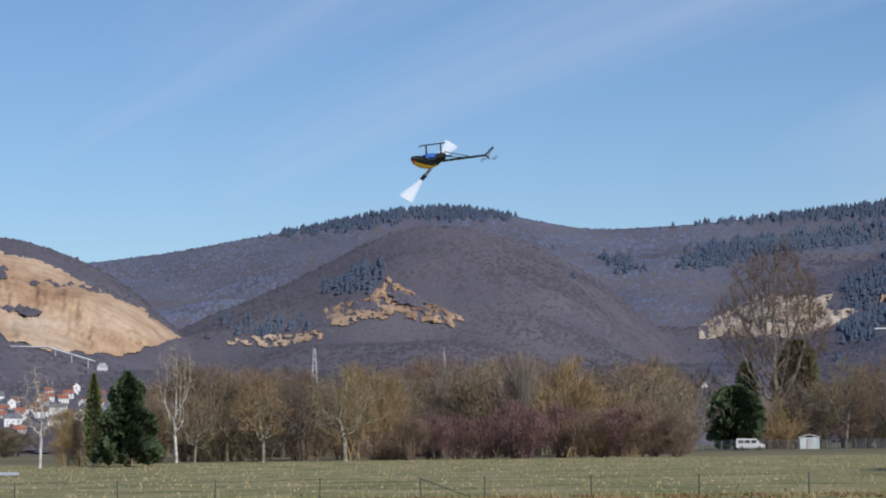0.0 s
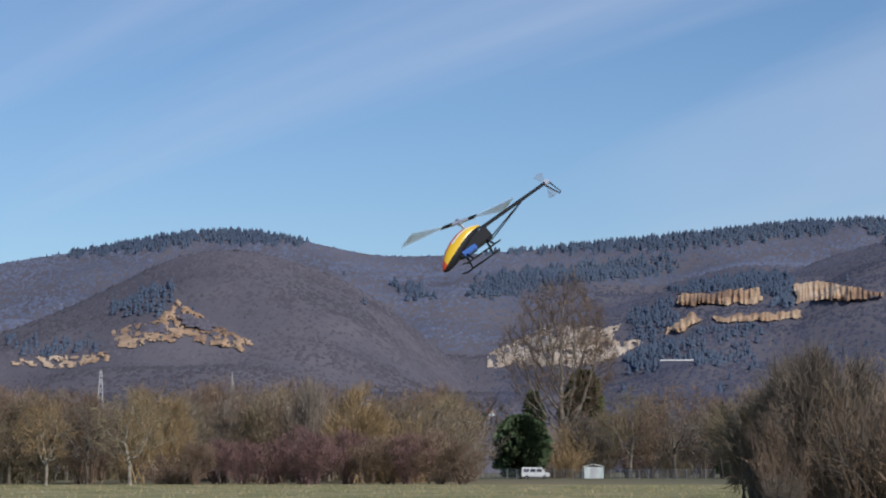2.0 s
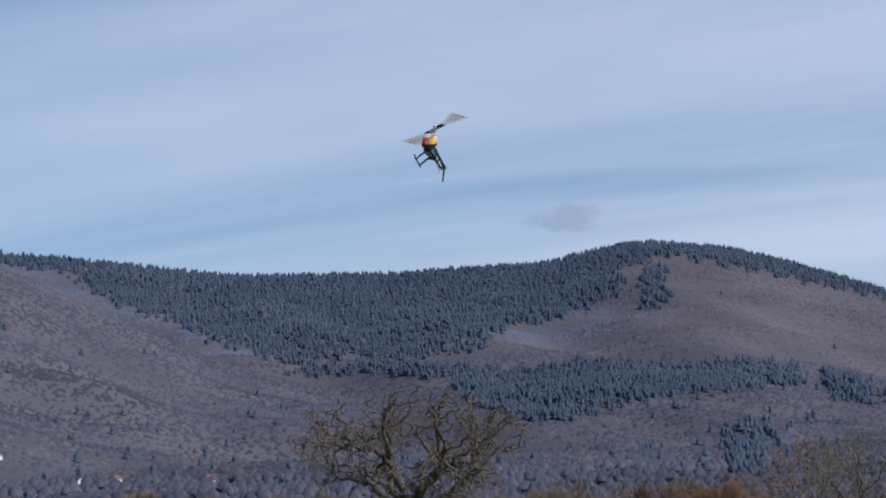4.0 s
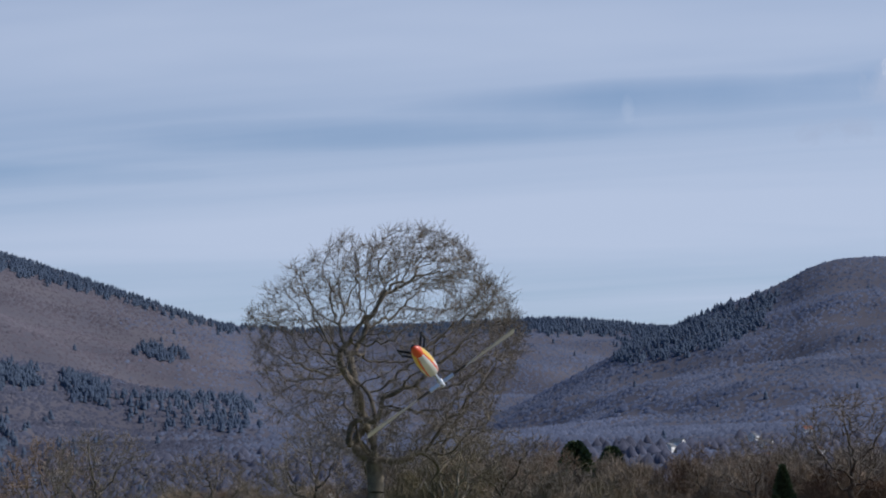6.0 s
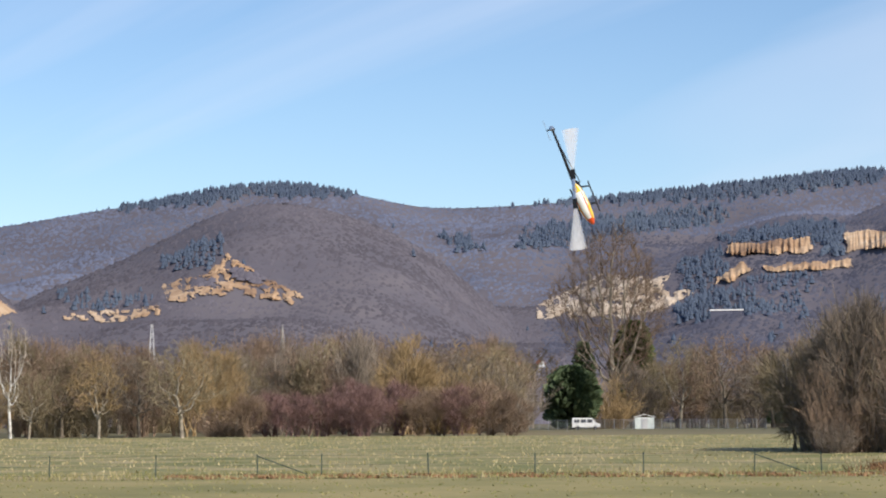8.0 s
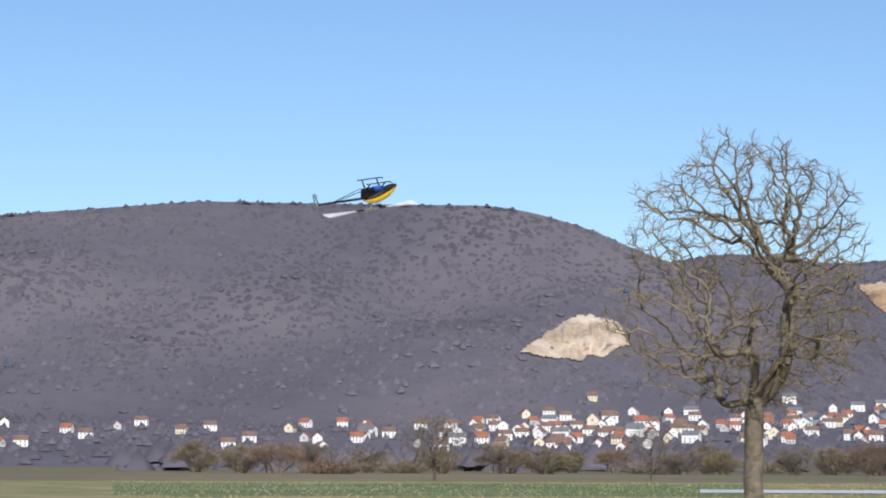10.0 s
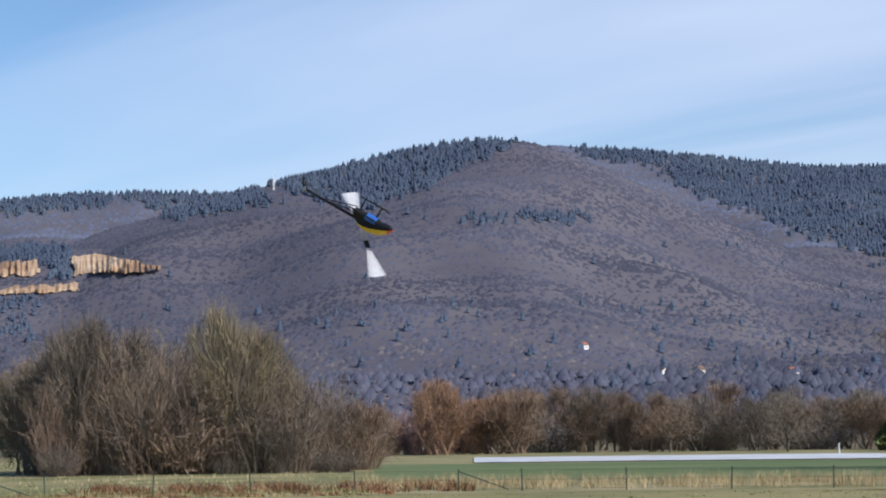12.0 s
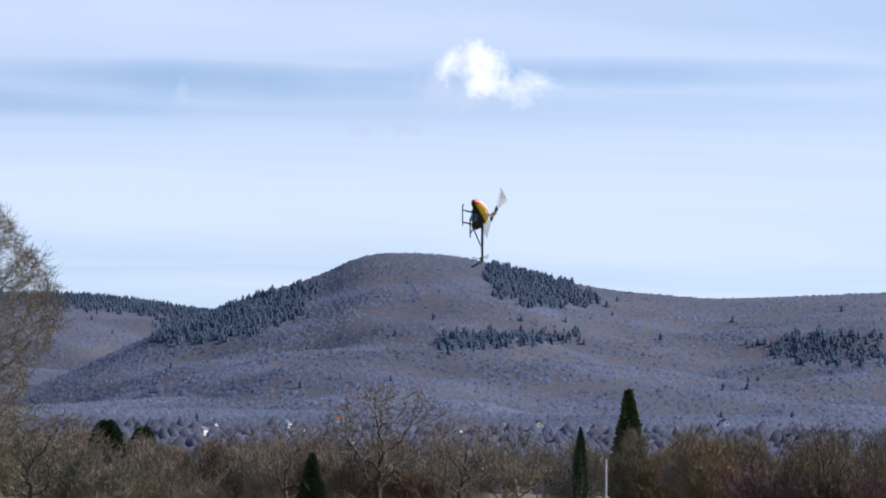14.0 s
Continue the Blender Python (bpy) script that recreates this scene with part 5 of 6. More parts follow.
# ---- grass and litter ----
M_STRAW = material("dry_grass", [(0.28, 0.21, 0.11), (0.42, 0.33, 0.18), (0.5, 0.41, 0.25)], 0.5, 0.9, 0, 5, island=0.3, spec=0.15)
M_TUFT = material("winter_grass_tufts", [(0.16, 0.17, 0.055), (0.27, 0.24, 0.11), (0.42, 0.35, 0.2)], 0.35, 0.9, 0, 5, island=0.35, spec=0.15)
M_DEAD = material("dead_leaves", [(0.14, 0.075, 0.04), (0.24, 0.13, 0.07), (0.33, 0.2, 0.11)], 1.0, 0.9, 0, 5, island=0.35, spec=0.15)


def blades(name, n, az, dist, high, wide, mat, label, clump=0.0, flat=1.0):
    """Grass as slender upright triangles in clumps."""
    a = rng.uniform(*az, n)
    d = np.sqrt(rng.uniform(dist[0] ** 2, dist[1] ** 2, n))
    if clump:
        keep = np.sin(a * 7.3 + 2 * np.sin(d * 0.9)) + np.sin(d * 0.55 + a * 3.1) + rng.normal(0, 0.6, n) > clump
        a, d = a[keep], d[keep]
    n = len(a)
    p = np.stack([d * np.sin(np.radians(a)), d * np.cos(np.radians(a)), np.full(n, 0.02)], -1)
    h = rng.uniform(0.4, 1, n) * high
    b = rng.uniform(0, 2 * np.pi, n)
    w = wide * rng.uniform(0.6, 1.3, n)
    off = np.stack([np.cos(b) * w, np.sin(b) * w, np.zeros(n)], -1)
    lean = np.stack([rng.normal(0, 0.3, n) * h * flat, rng.normal(0, 0.3, n) * h * flat, h], -1)
    v = np.stack([p - off, p + off, p + lean], 1).reshape(-1, 3)
    return stuff(name, v, np.arange(n * 3).reshape(-1, 3), mat, label, "grass")


blades("field_grass", 60000, (-32, 21), (86, 250), 0.17, 0.045, M_TUFT, "tufts of pale winter grass on the field", 0.2)
blades("fence_grass", 9000, (-40, 21.5), (81, 89), 0.28, 0.018, M_TUFT, "rough grass under the fence")
blades("dry_grass", 26000, (21, 60), (86, 101), 0.62, 0.014, M_STRAW, "tall dry straw-coloured grass along the fence", 0.1)
blades("mown_grass", 14000, (-32, 50), (62, 82), 0.05, 0.04, M_TUFT, "short mown grass", 0.3)
blades("dead_leaves", 12000, (-3, 22), (82, 86.5), 0.13, 0.05, M_DEAD, "brown dead leaves and weeds along the fence", 0.3, 3.0)
blades("bramble_heap", 9000, (14.0, 24.0), (85.5, 92), 0.5, 0.03, M_DEAD, "heaped brown brambles along the fence", 0.7, 2.0)
blades("reed_edge", 9000, (36, 50), (178, 188), 0.9, 0.05, M_STRAW, "pale reeds along the ditch", 0.0)
field("foil_field", -17.4, -10.6, 168, 188, M_FOIL, 0.09, "field strip under white plastic foil", 0.4, 30)
field("foil_field_far", 24.0, 40.5, 163, lambda a: 196 - max(0, a - 33) * 3.6, M_FOIL, 0.10, "field strip under white plastic foil", 0.4, 40)
field("foil_field_east", 51.0, 54.5, 205, 215, M_FOIL, 0.10, "field strip under white plastic foil", 0.4, 12)
field("wheat_field_west", -32, -16.2, 150, 240, M_WHEAT, 0.05, "green field of young wheat", 0.5, 30)

# ---- town and small buildings ----
M_WALLS = [material("white_render", [(0.66, 0.65, 0.63), (0.76, 0.75, 0.73), (0.82, 0.81, 0.79)], 0.3, 0.9, 0.1), material("cream_render", [(0.58, 0.52, 0.4), (0.68, 0.61, 0.48), (0.74, 0.68, 0.56)], 0.3, 0.9, 0.1),
           material("grey_render", [(0.40, 0.40, 0.40), (0.5, 0.5, 0.5), (0.58, 0.58, 0.57)], 0.3, 0.9, 0.1)]
M_ROOFS = [material("red_roof_tiles", [(0.20, 0.075, 0.05), (0.29, 0.115, 0.075), (0.36, 0.16, 0.10)], 0.6, 0.85, 0.3), material("brown_roof_tiles", [(0.12, 0.075, 0.06), (0.17, 0.11, 0.085), (0.22, 0.15, 0.12)], 0.6, 0.85, 0.3),
           material("slate_roof", [(0.10, 0.105, 0.12), (0.15, 0.155, 0.17), (0.2, 0.2, 0.21)], 0.6, 0.7, 0.3)]
M_PANE = material("dark_window", [(0.03, 0.035, 0.045), (0.05, 0.055, 0.065), (0.07, 0.075, 0.085)], 1, 0.2, 0)


def house_kind(w, d, eave, ridge, wall, roof, label):
    ob = tagged(new("house"), label, "house", "houses of the town")
    bm = box_bm(-w / 2, w / 2, -d / 2, d / 2, -3, eave)
    for s in (1, -1):
        x = s * w / 2
        bm.faces.new([bm.verts.new((x, -d / 2, eave)), bm.verts.new((x, d / 2, eave)), bm.verts.new((x, 0, ridge))])
    part("wall", bm, wall, ob)
    bm = bmesh.new()
    o = 0.5
    for s in (1, -1):
        q = [(-w / 2 - o, s * (d / 2 + o), eave - o * 0.6), (w / 2 + o, s * (d / 2 + o), eave - o * 0.6), (w / 2 + o, 0, ridge + 0.15), (-w / 2 - o, 0, ridge + 0.15)]
        lo = [bm.verts.new(c) for c in q]
        hi = [bm.verts.new((c[0], c[1], c[2] + 0.3)) for c in q]
        bm.faces.new(lo)
        bm.faces.new(hi[::-1])
        for i in range(4):
            bm.faces.new((lo[i], lo[(i + 1) % 4], hi[(i + 1) % 4], hi[i]))
    bmesh.ops.recalc_face_normals(bm, faces=bm.faces)
    r = part("roof", bm, roof, ob)
    part("chimney", box_bm(w * 0.2, w * 0.2 + 0.7, 0.5, 1.2, ridge - 1.5, ridge + 1.0), roof, r)
    pane = bpy.data.meshes.new("window")
    pb = box_bm(-0.6, 0.6, -0.04, 0.04, -0.7, 0.7)
    pb.to_mesh(pane)
    pb.free()
    pane.materials.append(M_PANE)
    for z in (1.4, 4.0):
        for k in (-0.3, 0.0, 0.3):
            if z < eave - 0.8:
                part_mesh("window", pane, ob).matrix_basis = pose(k * w, -d / 2, z)
    for s in (1, -1):
        part_mesh("window", pane, ob).matrix_basis = pose(s * w / 2, 0, eave - 1.3, 0, 0, 90)
    return ob


house_kinds = [house_kind(11, 9, 5.5, 9.2, M_WALLS[0], M_ROOFS[0], "white gabled house with red tiles"), house_kind(13, 9, 6.0, 9.5, M_WALLS[0], M_ROOFS[1], "white gabled house with a brown roof"),
               house_kind(10, 9, 5.0, 9.0, M_WALLS[1], M_ROOFS[1], "cream house with a brown roof"), house_kind(16, 10, 7.5, 11, M_WALLS[0], M_ROOFS[2], "large white house with a slate roof"),
               house_kind(9, 8, 4.2, 8.0, M_WALLS[2], M_ROOFS[0], "grey house with red tiles")]
TOWN = []
for i in range(250):
    a = random.uniform(-23, -7.0)
    TOWN.append((a, random.triangular(1040, 1400 if a < -15.5 else 1540, 1300)))
for i in range(40):
    a = random.uniform(-38, -23)
    TOWN.append((a, random.triangular(1060, 1330, 1290)))
for i in range(8):
    TOWN.append((random.uniform(-8.0, -4.5), random.uniform(1300, 1500)))
for i in range(18):
    TOWN.append((random.uniform(0.5, 7.0), random.uniform(1330, 1600)))
for i in range(26):
    TOWN.append((random.uniform(62, 76), random.uniform(1200, 1620)))
for i in range(5):
    TOWN.append((random.uniform(17, 36), random.uniform(1450, 1750)))
used = []
for n, (a, d) in enumerate(TOWN):
    p = at(a, d)
    if any((p - q).length < 10 for q in used):
        continue
    used.append(p)
    z = float(land(a, d))
    m = Matrix.Translation((p.x, p.y, z)) @ Matrix.Rotation(radians(random.choice((20, 20, 110)) + random.uniform(-25, 25)), 4, "Z")
    k = n % 5 if n < 5 else random.choice((0, 0, 1, 1, 2, 3, 4))
    if n < 5:
        house_kinds[n].matrix_world = m @ Matrix.Diagonal((0.74, 0.74, 0.74, 1))
    else:
        copy_thing(house_kinds[k], m @ Matrix.Diagonal((0.74, 0.74, 0.74, 1)))
house_white = copy_thing(house_kinds[1], Matrix.Translation(at(48.8, 640)) @ Matrix.Rotation(radians(60), 4, "Z"))
house_low = copy_thing(house_kinds[3], Matrix.Translation(at(50.2, 640, -2.5)) @ Matrix.Rotation(radians(40), 4, "Z"))
copy_thing(house_kinds[0], Matrix.Translation(at(53.7, 560)) @ Matrix.Rotation(radians(75), 4, "Z"))

# trees between the houses
town_pos = np.array([(*at(a, d)[:2], float(land(a, d))) for a, d in zip(rng.uniform(-40, 14, 3200), rng.uniform(1010, 1640, 3200))])
bare_wood("garden_trees", town_pos, M_WOOD_BROWN_HAZE, "bare garden trees among the houses", 0.62, 2.6)
foot_az = rng.uniform(14, 88, 7000)
foot_r = rng.uniform(700, 1500, 7000)
bare_wood("foothill_trees", np.stack([foot_r * np.sin(np.radians(foot_az)), foot_r * np.cos(np.radians(foot_az)), land(foot_az, foot_r)], -1), M_WOOD_GREY_HAZE, "bare trees at the foot of the hills", 0.9, 6.0)
far_az = rng.uniform(-32, 14, 1500)
far_r = rng.uniform(560, 1000, 1500)
bare_wood("plain_trees", np.stack([far_r * np.sin(np.radians(far_az)), far_r * np.cos(np.radians(far_az)), 0 * far_r], -1), M_WOOD_BROWN_HAZE, "bare trees scattered over the plain", 0.9, 5.0)

# van, shed and mesh fence under the poplar
M_VAN = plain("white_van_paint", (0.75, 0.75, 0.74), 0.35, 0, 0.3)
M_TYRE = plain("black_rubber", (0.02, 0.02, 0.02), 0.8)
M_SHED = material("pale_sheet_metal", [(0.5, 0.56, 0.54), (0.6, 0.66, 0.63), (0.7, 0.74, 0.71)], 1.5, 0.5, 0.2)
van = tagged(new("parked_van"), "white van parked beside the yew", "van")
van.matrix_world = Matrix.Translation(at(7.55, 364)) @ Matrix.Rotation(radians(-7), 4, "Z")
bm = bmesh.new()
prof = [(-2.2, 0.4), (2.2, 0.4), (2.25, 0.95), (1.5, 1.1), (0.95, 1.85), (-2.15, 1.9), (-2.25, 1.0)]
lo, hi = [[bm.verts.new((x, y, z)) for x, z in prof] for y in (-0.9, 0.9)]
bm.faces.new(lo)
bm.faces.new(hi[::-1])
for i in range(7):
    bm.faces.new((lo[i], lo[(i + 1) % 7], hi[(i + 1) % 7], hi[i]))
bmesh.ops.recalc_face_normals(bm, faces=bm.faces)
part("body", bm, M_VAN, van)
for x0, x1 in ((0.15, 0.95), (-0.9, -0.05), (-1.9, -1.1)):
    part("window", box_bm(x0, x1, -0.92, -0.895, 1.15, 1.65, 0.005), M_PANE, van)
for x in (-1.4, 1.4):
    for y in (-0.82, 0.82):
        part("wheel", rod_bm((x, y - 0.1, 0.32), (x, y + 0.1, 0.32), 0.32, 0.32, 16), M_TYRE, van)
shed = tagged(new("garden_shed"), "small pale green metal shed with a ridged roof", "shed")
shed.matrix_world = Matrix.Translation(at(9.0, 380)) @ Matrix.Rotation(radians(-9), 4, "Z")
part("wall", box_bm(-1.6, 1.6, -1.2, 1.2, 0, 1.9, 0.03), M_SHED, shed)
bm = bmesh.new()
pts = [(-1.8, 1.88), (0, 2.35), (1.8, 1.88), (1.8, 1.98), (0, 2.46), (-1.8, 1.98)]
lo, hi = [[bm.verts.new((x, y, z)) for x, z in pts] for y in (-1.35, 1.35)]
bm.faces.new(lo)
bm.faces.new(hi[::-1])
for i in range(6):
    bm.faces.new((lo[i], lo[(i + 1) % 6], hi[(i + 1) % 6], hi[i]))
bmesh.ops.recalc_face_normals(bm, faces=bm.faces)
part("roof", bm, M_WALLS[0], shed, "white shed roof")
part("door", box_bm(-0.5, 0.5, -1.235, -1.195, 0.05, 1.8, 0.01), M_WALLS[2], shed)
mesh_fence = tagged(new("mesh_fence"), "grey wire mesh fence on steel posts", "fence")
for i in range(27):
    a = 5.9 + i * 0.235
    part("post", rod_bm(at(a, 362, -0.1), at(a, 362, 1.65), 0.045, 0.045, 6), H_STEEL, mesh_fence)
for z in np.arange(0.15, 1.65, 0.16):
    part("wire", rod_bm(at(5.9, 362, z), at(12.0, 362, z), 0.014, 0.014, 4), H_STEEL, mesh_fence)

hall = tagged(new("factory_hall"), "long low white hall on the wooded slope", "hall")
hr = seen_at(11.1, 2.6) - 40
hall.matrix_world = Matrix.Translation(at(11.1, hr, EYE[2] + hr * math.tan(radians(2.58)))) @ Matrix.Rotation(radians(-11), 4, "Z")
part("wall", box_bm(-15, 15, -5, 5, -14, 0.4, 0.2), M_WOOD_GREY_HAZE, hall, "retaining wall grown over")
part("roof", box_bm(-15.6, 15.6, -5.6, 5.6, 0.4, 1.6, 0.1), M_WALLS[0], hall, "flat white roof")

# gravel works under the great quarry
wr = seen_at(-8.57, 1.85) - 15
works = tagged(new("gravel_works"), "grey screening tower with a white band below the quarry", "quarry plant")
works.matrix_world = Matrix.Translation(at(-8.57, wr, EYE[2] + wr * math.tan(radians(1.72)))) @ Matrix.Rotation(radians(-9), 4, "Z")
part("tower", box_bm(-3.2, 3.2, -3, 3, 3.2, 7.6, 0.2), M_WALLS[2], works)
part("band", box_bm(-3.3, 3.3, -3.1, 3.1, 4.0, 5.4, 0.05), M_WALLS[0], works, "white cladding")
part("hood", box_bm(-2.0, 2.0, -2, 2, 7.6, 9.2, 0.2), M_WALLS[2], works)
for x in (-2.8, 0, 2.8):
    part("leg", rod_bm((x, -2.6, -6), (x, -2.6, 3.3), 0.3, 0.3, 6), M_WALLS[2], works)
conveyor = tagged(new("conveyor_bridge"), "long grey conveyor bridge across the quarry floor", "conveyor")
c0, c1, c2 = [at(a, wr - 4, EYE[2] + (wr - 4) * math.tan(radians(e))) for a, e in ((-11.02, 2.46), (-9.9, 2.42), (-8.75, 2.06))]
part("gallery", rod_bm(c1, c2, 0.8, 0.8, 4), M_WALLS[2], conveyor)
part("gallery", rod_bm(c0, c1, 0.6, 0.6, 4), M_WALLS[2], conveyor)
for f in (0.15, 0.5, 0.85):
    q = c1.lerp(c2, f)
    part("trestle", rod_bm(q, q - Vector((0, 0, 14)), 0.35, 0.45, 5), M_WALLS[2], conveyor)

# masts, spire and poles far off
M_STONE = material("pale_stone", [(0.22, 0.21, 0.2), (0.29, 0.28, 0.26), (0.36, 0.34, 0.31)], 0.4, 0.9, 0.2)
church = tagged(new("church"), "slender pale church spire above the trees", "church")
church.matrix_world = Matrix.Translation(at(-0.05, 1180, float(land(-0.05, 1180))))
part("tower", box_bm(-1.7, 1.7, -1.7, 1.7, 0, 22), M_STONE, church)
part("spire", rod_bm((0, 0, 22), (0, 0, tall(1180, 2.35) - float(land(-0.05, 1180))), 1.8, 0.1, 8), M_STONE, church, "tapering spire")


def lattice_mast(name, spot, height, label, mat, wide):
    ob = tagged(new(name), label, "mast")
    ob.matrix_world = Matrix.Translation(spot)
    for x, y in ((1, 1), (1, -1), (-1, 1), (-1, -1)):
        part("leg", rod_bm((x * wide, y * wide, 0), (x * wide * 0.2, y * wide * 0.2, height), 0.3, 0.15, 5), mat, ob)
    bm = bmesh.new()
    for k in range(8):
        f, g = k / 8, (k + 1) / 8
        for s in (1, -1):
            rod_bm((-s * wide * (1 - 0.8 * f), wide * s * (1 - 0.8 * f), height * f), (s * wide * (1 - 0.8 * g), wide * s * (1 - 0.8 * g), height * g), 0.12, 0.12, 4, bm)
    part("bracing", bm, mat, ob)
    return ob


lattice_mast("power_pylon", at(-3.3, 1250, float(land(-3.3, 1250))), tall(1250, 2.35) - float(land(-3.3, 1250)), "grey lattice pylon above the hedge", M_WALLS[2], 2.2)
mz = float(land(19.04, 2640))
lattice_mast("radio_mast", at(19.04, 2640, mz), tall(2640, 6.62) - mz, "white radio mast on the wooded ridge", M_WALLS[0], 0.8)
pole = tagged(new("white_pole"), "plain white pole beside a conifer", "pole")
pole.matrix_world = Matrix.Translation(at(72.55, 150))
part("shaft", rod_bm((0, 0, 0), (0, 0, tall(150, 0.7)), 0.07, 0.05, 10), M_WALLS[0], pole)
part("cap", rod_bm((0, 0, tall(150, 0.7)), (0, 0, tall(150, 0.7) + 0.08), 0.08, 0.03, 10), M_WALLS[2], pole)
for a, d in ((56.9, 112), (33.05, 205)):
    mark = tagged(new("marker_post"), "short white marker post at the field's edge", "post")
    mark.matrix_world = Matrix.Translation(at(a, d))
    part("shaft", rod_bm((0, 0, -0.1), (0, 0, 0.9), 0.07, 0.06, 8), M_WALLS[0], mark)
    part("cap", rod_bm((0, 0, 0.9), (0, 0, 1.0), 0.06, 0.02, 8), M_WALLS[2], mark)
M_LIME = material("worn_whitewash", [(0.22, 0.19, 0.15), (0.5, 0.47, 0.42), (0.62, 0.6, 0.56)], 3, 0.9, 0.4, 6)
bm = bmesh.new()
bmesh.ops.create_cone(bm, segments=14, radius1=0.60, radius2=0.46, depth=0.5, matrix=Matrix.Translation((0, 0, 0.25)))
part("whitewash", bm, M_LIME, field_tree, "worn whitewash round the foot")


